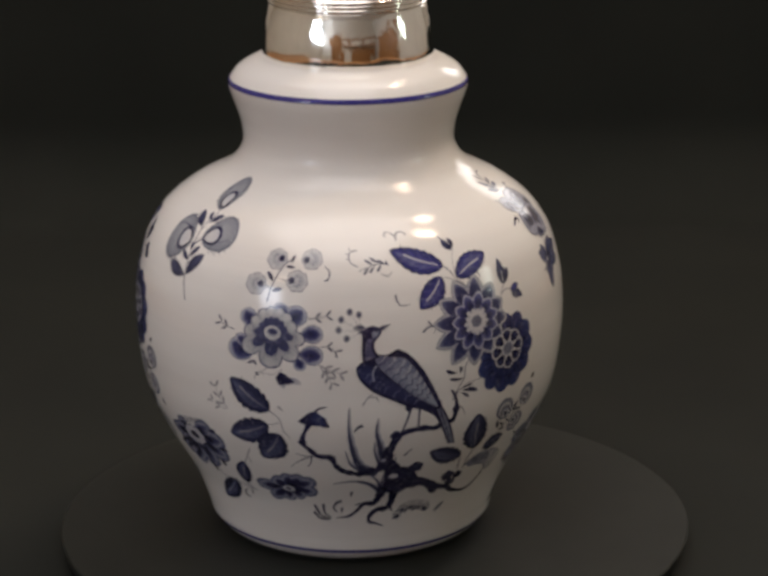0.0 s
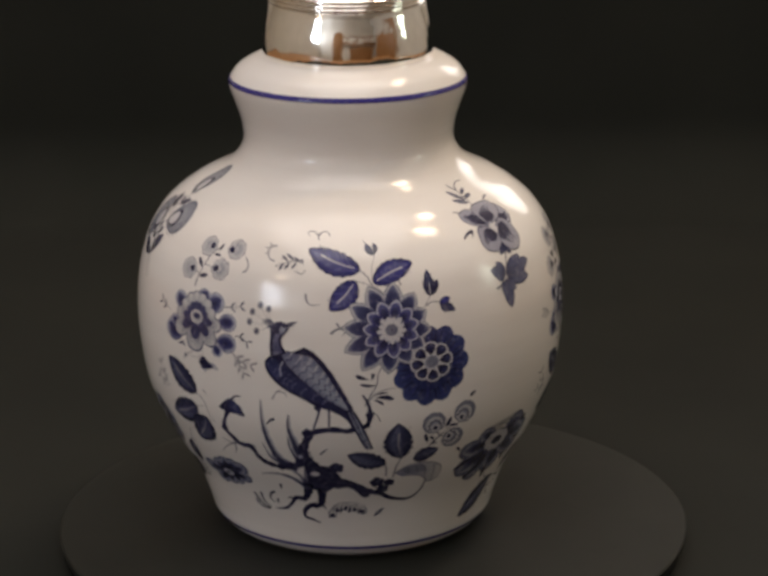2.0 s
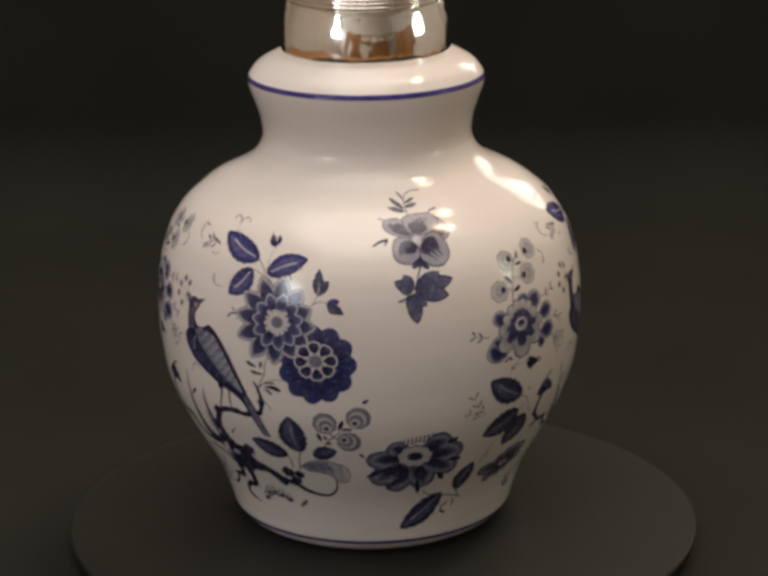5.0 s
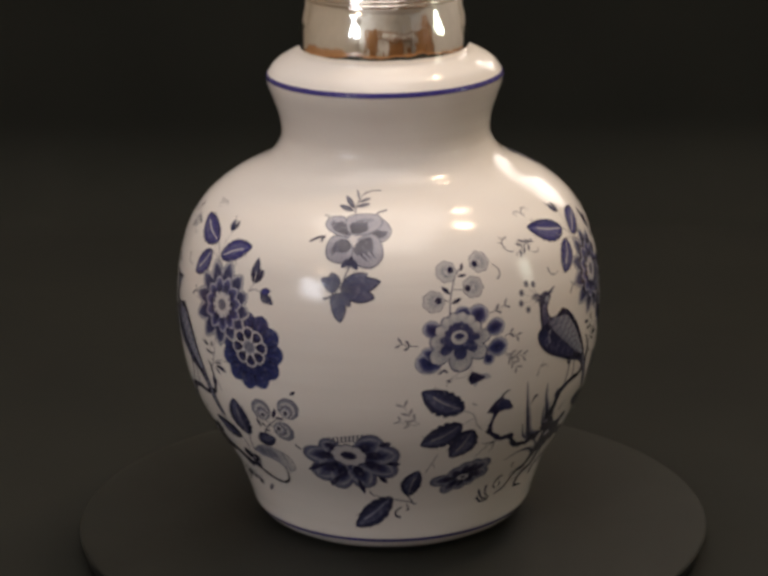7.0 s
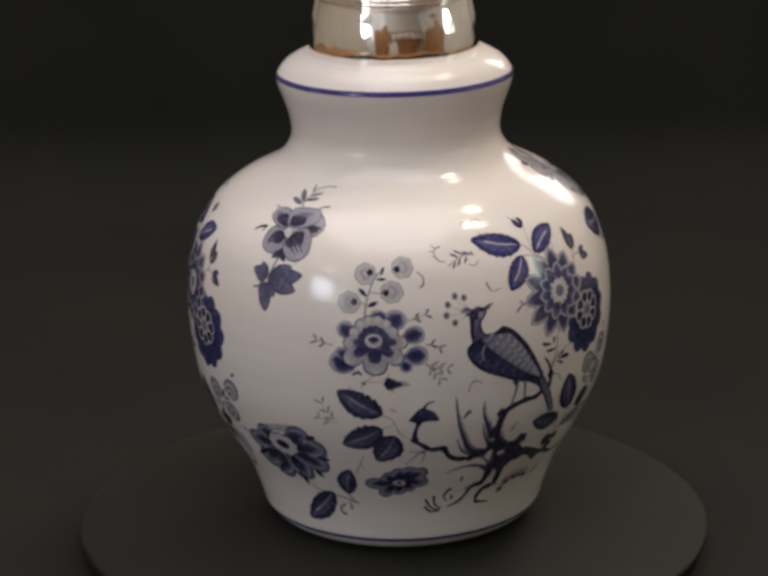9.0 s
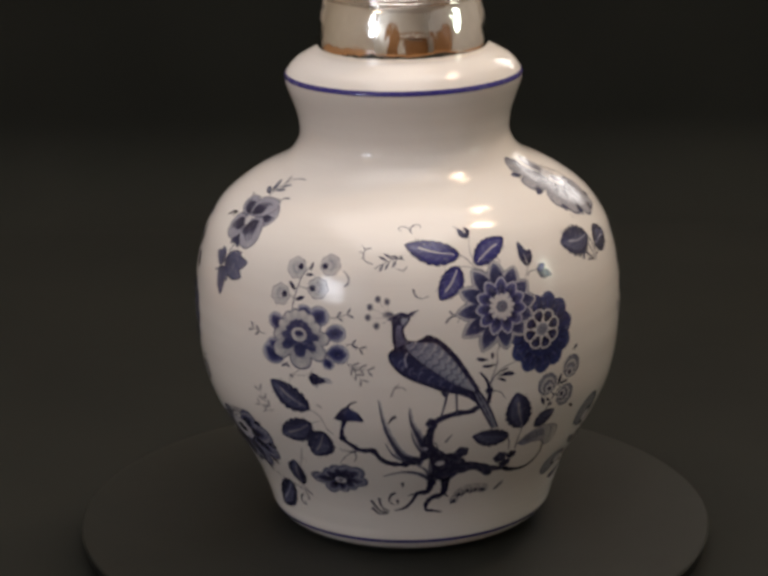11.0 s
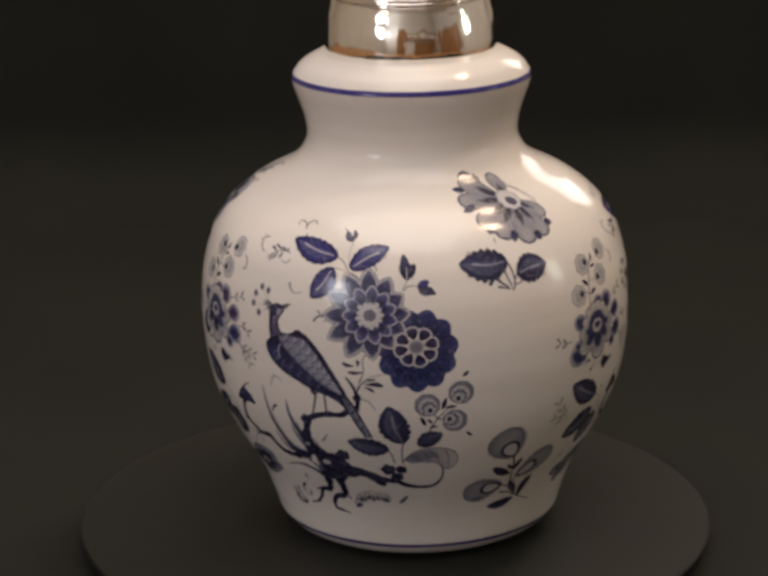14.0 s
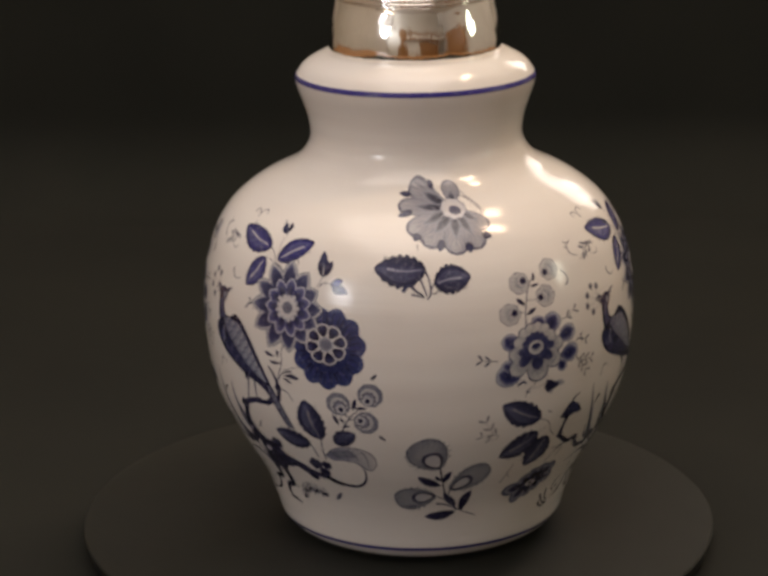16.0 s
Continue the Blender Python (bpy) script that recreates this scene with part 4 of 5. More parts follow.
def draw_branch(p):
    """The gnarled branch with its roots, knots and buds."""
    p.stroke([(21.4, 88.4), (17.9, 87.3), (14.8, 85.3), (9.7, 85.1), (4.3, 83.6), (-0.2, 81.1)], 2.2, 2.6, INK, 3, 0.6)
    p.stroke([(21.4, 87.9), (21.9, 92.6), (21.0, 96.9), (19.5, 99.7), (17.7, 101.9)], 2.0, 0.6, INK, 3, 0.5)
    p.spot((21.7, 93.5), 1.5, 1.9, INK, 4, 0, 5, 0.2)
    p.spot((17.5, 86.9), 1.6, 1.2, INK, 4, 0, 5, 0.2)
    p.spot((-0.2, 81.1), 2.2, 2.4, INK, 4, 0, 5, 0.2)
    p.stroke([(1.5, 82.3), (-0.4, 77.8), (-1.5, 72.5), (0.2, 67.4), (3.9, 63.5), (9.5, 57.9)], 2.6, 5.4, INK, 3, 0.5)
    p.stroke([(-0.3, 66.6), (5.1, 62.9), (12.0, 58.7), (20.1, 56.3), (28.1, 52.4), (34.4, 51.3)], 4.2, 3.2, INK, 3, 0.5)
    p.patch([(-1.2, 65.1), (0.3, 57.0), (1.0, 48.7)], [(10.0, 65.1), (15.8, 57.6), (9.9, 49.0)], INK, 3)
    p.stroke([(1.5, 55.9), (11.6, 54.6), (20.1, 55.2), (27.4, 49.3)], 4.4, 3.0, INK, 4, 0.6)
    p.spot((12.7, 65.0), 2.9, 2.8, INK, 4, 0, 5, 0.2)
    p.spot((12.9, 65.6), 1.3, 1.2, DUSK, 5)
    p.spot((4.0, 59.5), 1.9, 1.3, PALE, 6, 10, 5, 0.2)
    p.spot((-2.5, 68.4), 1.0, 0.9, PALE_BLUE, 6)
    p.spot((27.8, 49.9), 1.9, 2.0, INK, 4, 0, 5, 0.2)
    for a, b in (((1.2, 72.0), (2.7, 66.6)), ((6.5, 62.3), (12.0, 59.3)), ((8.4, 55.9), (17.9, 56.0)), ((3.5, 54.1), (9.5, 51.6)), ((21.2, 55.1), (26.9, 53.1)), ((0.4, 78.3), (0.0, 72.0))):
        p.stroke([a, side(a, b, 0.5, 0.4), b], 0.3, 0.6, DUSK, 6)
    # roots
    p.stroke([(1.5, 52.8), (0.8, 46.4), (-0.9, 41.8), (-5.3, 41.0), (-7.8, 36.5), (-11.5, 32.5), (-17.1, 30.7)], 4.4, 0.7, INK, 3, 0.5)
    p.stroke([(6.9, 51.0), (7.6, 43.8), (6.5, 39.3), (2.2, 38.1), (-0.8, 34.5), (-0.8, 30.9), (2.7, 30.2), (7.3, 29.1)], 4.6, 0.6, INK, 3, 0.5)
    p.stroke([(-7.3, 40.8), (-9.9, 39.4)], 1.0, 0.3, INK, 3)
    p.stroke([(7.8, 40.0), (10.1, 37.4)], 1.6, 0.4, INK, 3)
    # the long side branch and its bell-shaped bud
    p.stroke([(0.9, 65.8), (-3.6, 62.8), (-8.6, 60.1), (-13.4, 59.7), (-18.0, 60.6), (-20.9, 63.0), (-23.5, 67.1), (-28.3, 67.1), (-31.9, 69.7), (-35.0, 72.7), (-34.8, 77.3), (-33.2, 82.2)], 3.4, 1.7, INK, 3, 0.6)
    p.spot((-23.9, 67.4), 2.0, 1.5, INK, 4, 0, 5, 0.2)
    p.spot((-28.3, 67.1), 1.3, 1.2, INK, 4)
    p.spot((-35.1, 73.0), 1.6, 1.6, INK, 4, 0, 5, 0.2)
    p.spot((-5.9, 62.6), 2.4, 1.6, INK, 4, 0, 5, 0.2)
    p.spot((-2.4, 65.1), 2.2, 2.2, INK, 4, 0, 5, 0.2)
    p.begin("bud")
    p.patch([(-37.6, 82.3), (-35.9, 84.9), (-33.6, 87.5), (-31.8, 88.3)], [(-34.1, 81.2), (-29.4, 82.0), (-26.3, 82.2), (-27.5, 85.9)], HEART, 4)
    p.patch([(-37.6, 82.3), (-35.9, 84.9), (-33.6, 87.5)], [(-36.3, 82.1), (-34.1, 83.4), (-31.8, 87.8)], INK, 5)
    p.stroke([(-28.4, 85.3), (-26.0, 82.5), (-28.4, 82.1)], 0.7, 0.7, INK, 5)
    p.stroke([(-31.8, 87.8), (-30.4, 89.8), (-27.8, 90.8)], 1.1, 0.4, INK, 4)
    p.blade((-33.5, 80.4), (-33.2, 84.0), 2.6, INK, 5)
    p.end()
    p.stroke([(-29.3, 66.7), (-34.1, 66.0), (-37.5, 66.6)], 0.8, 0.2, INK_SOFT, 2)
    p.stroke([(-30.7, 66.7), (-35.6, 62.8), (-39.3, 58.0)], 0.6, 0.2, INK_SOFT, 2)
    p.stroke([(-31.2, 66.6), (-31.1, 62.7), (-32.4, 60.1)], 0.7, 0.3, INK_SOFT, 2)
    p.stroke([(5.4, 71.3), (7.0, 73.9), (8.3, 75.3)], 0.9, 0.2, INK_SOFT, 2)
    # the tip that curls round the stone
    p.stroke([(32.4, 53.5), (37.9, 49.4), (44.4, 47.9), (49.9, 48.4), (53.4, 51.8), (54.4, 56.5), (53.2, 61.6)], 2.6, 0.4, INK, 3, 0.4)
    p.spot((31.2, 58.4), 3.0, 3.0, INK, 4, 0, 5, 0.25)
    p.spot((36.7, 58.6), 2.4, 2.2, INK, 4, 0, 5, 0.25)
    p.spot((34.7, 54.3), 2.8, 2.2, INK, 4, 0, 5, 0.2)
    p.spot((31.6, 58.9), 1.2, 1.0, DUSK, 5)
    p.begin("stone")
    p.patch([(37.9, 64.1), (42.2, 68.7), (48.0, 70.6), (53.8, 70.4), (58.7, 67.8)], [(41.6, 62.2), (47.5, 63.1), (51.4, 62.1), (56.2, 58.5), (59.3, 61.6)], FADE, 1)
    p.patch([(40.1, 66.4), (44.1, 68.3), (49.3, 69.7)], [(43.2, 64.1), (47.1, 64.9), (52.1, 65.2)], GREY, 2)
    p.stroke([(37.9, 64.1), (42.2, 68.7), (48.0, 70.6), (53.8, 70.4), (58.7, 67.8), (59.7, 62.0), (56.2, 58.5), (50.5, 62.6), (43.0, 63.0)], 0.5, 0.4, INK_SOFT, 3)
    for x in range(4):
        p.stroke([shorter((42.4, 67.6), (54.4, 69.0), x / 3), side((43.9, 65.1), (56.0, 65.3), x / 3, 0.6), shorter((43.9, 63.1), (56.4, 59.6), x / 3)], 0.5, 0.2, INK_SOFT, 4)
    p.stroke([(37.6, 61.9), (37.5, 68.8), (38.4, 73.9)], 0.6, 0.5, INK_SOFT, 2)
    p.stroke([(34.3, 62.5), (33.1, 67.7), (31.2, 69.9)], 0.6, 0.5, INK_SOFT, 2)
    p.end()


def draw_branch_leaves(p):
    """Dark leaves that grow from the branch."""
    leaf(p, (38.1, 73.0), (33.0, 90.5), 11.0, DUSK, FAINT, 1, 6, 4)
    leaf(p, (32.6, 69.7), (16.1, 73.2), 8.6, DUSK, None, 6, 6, 3)
    leaf(p, (43.8, 72.1), (53.2, 78.1), 7.0, DUSK, None, 4, 4, 3)


def draw_eyelets(p):
    """Three ringed grey petals on a short sprig."""
    for c, eye in (((47.5, 90.9), (48.5, 88.7)), ((59.9, 95.7), (58.9, 93.3)), ((57.8, 83.6), (55.7, 84.5))):
        p.begin("eyelet")
        a, b = shorter(c, eye, 2.3), shorter(c, eye, -2.3)
        p.spot(c, 4.7, 4.9, INK_SOFT, 1, 0, 8, 0.06)
        p.spot(c, 4.4, 4.6, GREY, 2, 0, 8, 0.06)
        p.spot(shorter(c, eye, 0.3), 3.4, 3.6, FADE, 3)
        p.spot(shorter(c, eye, 0.6), 2.6, 2.8, INK_SOFT, 4, 0, 9, 0.3, 0.70)
        p.spot(eye, 1.9, 2.0, PALE, 5)
        p.spot(eye, 1.0, 1.1, INK, 6)
        p.end()
    p.stroke([(47.0, 75.9), (49.9, 82.7), (53.2, 87.1), (56.6, 90.6)], 0.6, 0.4, INK_SOFT, 2)
    p.stroke([(51.0, 84.7), (55.0, 84.7)], 0.6, 0.4, INK_SOFT, 2)
    p.stroke([(51.4, 85.1), (48.5, 88.3)], 0.6, 0.4, INK_SOFT, 2)
    for a, b, w in (((47.0, 81.8), (44.9, 86.0), 1.7), ((53.0, 88.7), (54.4, 93.9), 1.8), ((54.0, 89.7), (58.5, 90.0), 1.4), ((48.4, 81.2), (51.4, 81.5), 1.2), ((49.4, 82.8), (47.5, 85.0), 1.2), ((60.4, 102.4), (62.6, 104.6), 1.4), ((62.2, 78.1), (64.9, 75.7), 1.2)):
        p.blade(a, b, w, INK, 3)


def draw_grass(p):
    """Long blades of grass and small ground plants."""
    for pts, w in (([(-3.8, 60.7), (-11.6, 64.5), (-16.1, 74.0), (-18.6, 82.8), (-19.8, 92.1)], 3.2), ([(-1.4, 65.1), (-5.1, 74.9), (-8.0, 82.1), (-8.4, 88.7)], 3.0), ([(1.0, 48.7), (-5.1, 53.9), (-12.4, 55.1), (-21.1, 52.1)], 1.9),
                   ([(-6.9, 60.5), (-14.8, 64.1), (-18.4, 71.9)], 1.6), ([(1.0, 48.7), (-2.1, 55.8), (-5.8, 59.7)], 1.9), ([(1.1, 49.7), (-0.4, 56.4), (-0.5, 62.9)], 1.5), ([(-2.1, 63.7), (-6.7, 71.7), (-7.9, 77.9)], 1.4)):
        p.begin("grass_blade")
        p.stroke([(x + 0.5, y - 0.4) for x, y in pts], w * 1.7, 0.4, FADE, 1, 0.5)
        p.stroke(pts, w, 0.2, INK_SOFT, 2, 0.4)
        p.stroke([(x - 0.25, y - 0.2) for x, y in pts[:-1]], w * 0.7, 0.1, DUSK, 3, 0.4)
        p.end()
    for pts in ([(-19.9, 30.1), (-23.7, 32.6), (-24.6, 37.6)], [(-20.5, 29.5), (-25.3, 30.7), (-28.9, 36.0)], [(-20.6, 29.0), (-25.7, 28.8), (-29.0, 31.8)], [(-17.2, 34.0), (-19.5, 36.0), (-18.3, 39.7), (-16.0, 41.3)], [(-15.4, 34.1), (-15.3, 37.0)], [(-12.3, 44.9), (-12.2, 48.2)],
                [(-16.4, 81.4), (-15.1, 83.8), (-13.5, 84.7)]):
        p.begin("ground_leaf")
        p.stroke(pts, 0.5, 1.5, INK, 2, 0.2)
        p.end()
    p.begin("tendril")
    p.stroke([(-15.0, 93.4), (-13.8, 96.9), (-11.9, 99.1)], 0.5, 0.3, FAINT, 2)
    p.end()
    p.begin("tendril")
    p.stroke([(-13.8, 97.3), (-10.7, 97.5), (-9.5, 95.9)], 0.5, 0.3, FAINT, 2)
    p.end()
    p.begin("ground_plant")
    for c in ((13.3, 35.5), (15.2, 39.0), (19.4, 40.6), (23.8, 40.5), (28.3, 39.6)):
        p.spot(c, 2.2, 2.2, INK_SOFT, 1, 0, 7, 0.16, 0.74)
        p.spot((c[0] + 0.1, c[1] - 0.5), 1.0, 1.2, INK, 2, 0, 5, 0.2)
    for a, b in (((11.4, 32.8), (13.3, 35.0)), ((16.8, 36.5), (18.1, 39.4)), ((21.1, 37.3), (22.3, 40.3)), ((26.1, 37.4), (27.2, 40.3))):
        p.blade(a, b, 1.2, INK, 2)
    p.stroke([(12.3, 37.3), (16.0, 42.4), (22.2, 43.8), (29.6, 42.2)], 0.4, 0.3, INK_SOFT, 2)
    p.blade((34.3, 36.8), (38.9, 42.2), 2.0, INK_SOFT, 1)
    p.blade((34.6, 38.0), (36.6, 40.7), 0.9, FAINT, 2)
    p.end()


def draw_bird(p):
    """The long-tailed bird perched on the branch."""
    # the dark body, its blue belly and the grey wing over it
    p.patch([(-14.4, 113.2), (-15.7, 111.1), (-15.1, 107.9), (-12.4, 104.1), (-7.8, 100.6), (-0.8, 97.3), (4.9, 94.6), (10.2, 93.1), (15.2, 90.1), (17.7, 86.4)], [(-9.3, 117.0), (-5.3, 116.8), (-2.0, 118.3), (1.6, 117.5), (6.6, 112.6), (10.4, 107.0), (13.8, 100.7), (16.6, 95.5), (18.4, 92.9), (19.9, 89.3)], INK, 6)
    p.patch([(-13.7, 111.2), (-13.7, 108.4), (-11.3, 104.5), (-6.7, 101.3), (0.2, 98.2), (6.3, 95.5), (12.0, 93.2)], [(-9.0, 112.7), (-7.2, 110.4), (-3.7, 106.9), (1.2, 103.4), (6.0, 99.5), (11.0, 96.6), (14.5, 94.0)], BELLY, 7)
    p.patch([(-9.3, 114.9), (-7.5, 111.6), (-3.7, 107.8), (1.5, 103.4), (6.7, 99.2), (12.0, 96.0), (15.9, 93.9)], [(-7.1, 116.4), (-2.8, 115.9), (1.7, 115.2), (6.6, 109.8), (10.0, 104.7), (13.1, 99.5), (15.9, 95.5)], PLUME, 9)
    p.patch([(-14.4, 112.4), (-15.2, 110.3), (-13.8, 107.2), (-11.7, 105.3)], [(-12.2, 113.7), (-10.4, 111.4), (-9.8, 108.3), (-10.2, 105.4)], HEART, 8)
    low, high = [(-8.6, 113.5), (-3.7, 107.8), (1.5, 103.4), (6.7, 99.2), (12.0, 96.0)], [(-5.7, 116.4), (1.7, 115.0), (6.6, 109.8), (10.0, 104.7), (13.1, 99.5)]
    for i in range(17):
        f = i / 16 * 3.96
        k = int(f)
        a, b = shorter(low[k], low[k + 1], f - k), shorter(high[k], high[k + 1], f - k)
        d = 1.0 if i % 2 else -1.0
        p.stroke([a, side(a, b, 0.2, 0.75 * d), side(a, b, 0.4, -0.65), side(a, b, 0.6, 0.8 * d), side(a, b, 0.8, -0.6), b], 0.45, 0.4, SLATE_DARK if i % 2 else FADE, 11, 0.3)
    for a, b in (((-12.0, 106.9), (-9.7, 109.1)), ((-10.6, 104.6), (-8.3, 107.6)), ((-8.1, 102.7), (-6.6, 106.0)), ((-4.9, 101.2), (-3.1, 104.1)), ((-1.4, 99.2), (0.8, 102.1)), ((2.8, 97.6), (5.0, 100.1)), ((6.7, 95.9), (8.8, 97.9))):
        p.stroke([a, side(a, b, 0.5, 0.8), b], 0.5, 0.25, STREAK, 11)
    p.stroke([(-2.8, 116.5), (-1.7, 118.3), (0.7, 117.7), (3.5, 115.6), (7.0, 111.8), (10.7, 106.1), (13.8, 100.5), (17.0, 94.6)], 1.0, 1.6, INK, 12, 0.3)
    p.stroke([(-9.1, 105.9), (-9.7, 109.5), (-8.6, 112.3)], 0.6, 0.4, PALE_BLUE, 11)
    # neck and head
    p.patch([(-13.3, 112.4), (-14.2, 117.5), (-14.2, 121.8), (-14.4, 124.9), (-13.3, 127.1), (-10.8, 128.2)], [(-7.5, 116.3), (-9.2, 118.2), (-9.8, 121.3), (-8.5, 123.7), (-7.4, 125.6), (-8.2, 127.5)], INK, 8)
    p.patch([(-12.5, 114.1), (-12.9, 118.0), (-12.7, 121.5), (-12.1, 123.1)], [(-8.9, 115.9), (-10.3, 118.2), (-10.9, 120.9), (-10.3, 122.8)], PLUM, 10)
    p.patch([(-10.5, 122.8), (-10.9, 124.7), (-10.2, 126.5)], [(-9.4, 123.3), (-8.5, 124.8), (-8.2, 126.2)], PLUME, 10)
    p.spot((-9.3, 126.3), 0.7, 0.6, INK, 11)
    for y in (672, 680, 688, 696):
        p.stroke([shorter((-12.5, 123.5), (-12.5, 115.7), (y - 660) / 40), shorter((-10.7, 123.0), (-9.8, 115.6), (y - 660) / 40)], 0.3, 0.2, HEART, 11)
    p.blade((-8.2, 127.2), (-4.2, 128.8), 1.1, INK_SOFT, 9, 0.3)
    p.blade((-8.2, 126.6), (-5.6, 127.1), 0.7, INK_SOFT, 9, 0.3)
    # crest
    for tip in ((-19.3, 133.1), (-22.2, 130.0), (-15.9, 132.2), (-22.9, 125.9), (-19.8, 122.7)):
        p.stroke([(-14.0, 126.5), side((-14.0, 126.5), tip, 0.5, 0.4), tip], 0.25, 0.12, FAINT, 3)
        p.spot(tip, 1.2, 1.5, FAINT, 4)
        p.spot(tip, 0.7, 0.9, INK_SOFT, 5)
    p.blade((-13.3, 127.3), (-17.8, 126.9), 2.6, FAINT, 3)
    p.blade((-13.3, 127.3), (-16.7, 127.6), 1.3, INK_SOFT, 4)
    p.blade((-13.7, 126.1), (-15.9, 124.8), 1.2, INK_SOFT, 4)
    # legs and tail
    p.blade((4.2, 95.9), (5.5, 92.5), 2.8, INK, 5, 0.4)
    p.stroke([(5.6, 94.2), (4.8, 90.0), (3.2, 83.8)], 1.0, 0.7, INK_SOFT, 5)
    p.stroke([(9.0, 94.2), (9.1, 89.9), (9.4, 84.6)], 0.9, 0.7, INK_SOFT, 5)
    p.patch([(14.5, 94.4), (17.4, 87.8), (20.4, 81.8), (23.6, 75.8)], [(17.0, 95.1), (19.9, 91.1), (23.3, 84.2), (26.7, 76.0)], INK, 7)
    p.patch([(15.9, 93.0), (18.3, 87.7), (21.1, 82.2), (24.3, 76.2)], [(17.0, 93.8), (19.2, 90.7), (22.4, 84.3), (25.7, 76.6)], PLUME, 9)
    p.stroke([(16.3, 94.3), (19.7, 87.2), (24.7, 76.7)], 0.5, 0.4, INK, 10)
    for a, b in (((17.7, 89.9), (19.2, 91.1)), ((19.2, 86.4), (21.0, 88.0)), ((20.7, 83.1), (22.5, 84.8)), ((22.5, 79.8), (24.3, 81.4))):
        p.stroke([a, b], 0.5, 0.4, NAVY, 11)


def draw_pansy(p):
    """A pansy with velvety petals, three leaves and a fern."""
    for left, right, heart_left, heart_right, level in (
            ([(-2.3, 158.4), (-8.6, 159.6), (-14.1, 163.2), (-14.2, 166.8)], [(-1.2, 160.4), (-3.8, 165.5), (-7.4, 168.5), (-12.2, 168.1)], [(-3.1, 159.2), (-8.1, 160.6), (-11.2, 162.6)], [(-3.0, 162.1), (-6.5, 165.7), (-9.5, 165.3)], 1),
            ([(4.4, 159.0), (8.8, 157.5), (12.4, 156.8), (15.4, 159.6)], [(3.3, 162.6), (7.8, 166.4), (12.5, 167.2), (15.7, 162.9)], [(7.1, 159.2), (11.7, 158.1)], [(7.6, 162.5), (13.7, 161.4)], 1),
            ([(-1.6, 158.9), (-4.5, 163.6), (-5.0, 167.9), (-0.6, 170.0), (7.7, 170.1)], [(-0.2, 159.1), (4.8, 159.9), (9.5, 162.2), (12.0, 165.2), (11.1, 168.7)], [(-1.6, 160.3), (-3.0, 163.8), (-1.9, 165.9)], [(1.3, 160.1), (5.4, 161.9), (5.3, 165.3)], 4),
            ([(-0.7, 157.7), (-4.3, 158.6), (-9.6, 158.5), (-11.3, 154.3), (-10.8, 150.2)], [(-0.3, 155.0), (-0.2, 151.3), (-1.7, 148.3), (-5.5, 147.5), (-8.8, 148.4)], [(-1.9, 157.1), (-5.8, 157.5), (-8.4, 155.5)], [(-0.7, 154.2), (-2.6, 151.9), (-7.1, 151.9)], 8),
            ([(0.9, 155.6), (-0.3, 151.7), (0.3, 148.9), (3.3, 146.4), (7.9, 145.9)], [(1.1, 157.8), (7.3, 160.1), (11.1, 157.2), (12.3, 152.2), (11.5, 148.9)], [(1.0, 155.2), (0.4, 152.2), (2.0, 150.7)], [(2.6, 157.5), (7.3, 158.3), (8.5, 152.8)], 8)):
        p.begin("petal")
        p.patch(left, right, WASH_EDGE, level)
        p.stroke(left + right[::-1], 0.5, 0.5, INK_SOFT, level + 1)
        p.patch(heart_left, heart_right, PANSY, level + 2)
        for k in range(3):
            a, b = shorter(heart_left[-1], heart_right[-1], 0.2 + 0.3 * k), shorter(left[-1], right[-1], 0.2 + 0.3 * k)
            p.stroke([a, shorter(a, b, 0.6)], 0.8, 0.2, PANSY, level + 2)
        p.end()
    p.spot((-0.4, 157.5), 2.0, 1.9, PALE, 14, 0, 5, 0.3)
    p.blade((-0.5, 150.5), (-0.6, 146.8), 2.2, INK, 10)
    for tip, w in (((-4.2, 145.7), 2.6), ((2.3, 144.9), 2.6), ((-1.2, 145.6), 1.8)):
        p.blade((-0.6, 149.3), tip, w, DUSK, 11)
    p.stroke([(-0.9, 146.4), (-2.3, 142.5), (-4.1, 137.5)], 0.6, 0.5, INK_SOFT, 2)
    for a, tips in (((-4.1, 136.9), (((6.4, 143.7), 6.4), ((11.6, 140.7), 6.8), ((9.3, 134.1), 7.0), ((4.6, 136.8), 7.4))), ((-4.5, 137.5), (((-11.8, 141.0), 5.0), ((-8.1, 143.6), 4.4), ((-9.6, 137.2), 4.0))), ((-5.0, 135.9), (((-3.7, 124.0), 5.8), ((-6.4, 129.1), 4.4), ((0.2, 130.6), 4.4)))):
        p.begin("leaf")
        for tip, w in tips:
            p.blade(a, tip, w, DUSK, 1, 0.5, 0, 0, 0, -0.2)
            p.blade(shorter(a, tip, 0.08), shorter(a, tip, 0.92), w * 0.84, SLATE, 2, 0.5, 0, 0, 0, -0.2)
        for tip, w in tips:
            p.stroke([a, shorter(a, tip, 0.85)], 0.5, 0.2, INK_SOFT, 3)
        p.end()
    p.stroke([(-6.4, 135.3), (-8.3, 133.7), (-10.4, 133.1)], 0.7, 1.1, INK_SOFT, 2)
    p.stroke([(-12.9, 158.1), (-16.0, 157.6), (-19.4, 155.5)], 1.5, 0.8, INK, 2)
    p.stroke([(-13.6, 157.3), (-14.7, 155.6)], 1.0, 0.4, INK, 2)
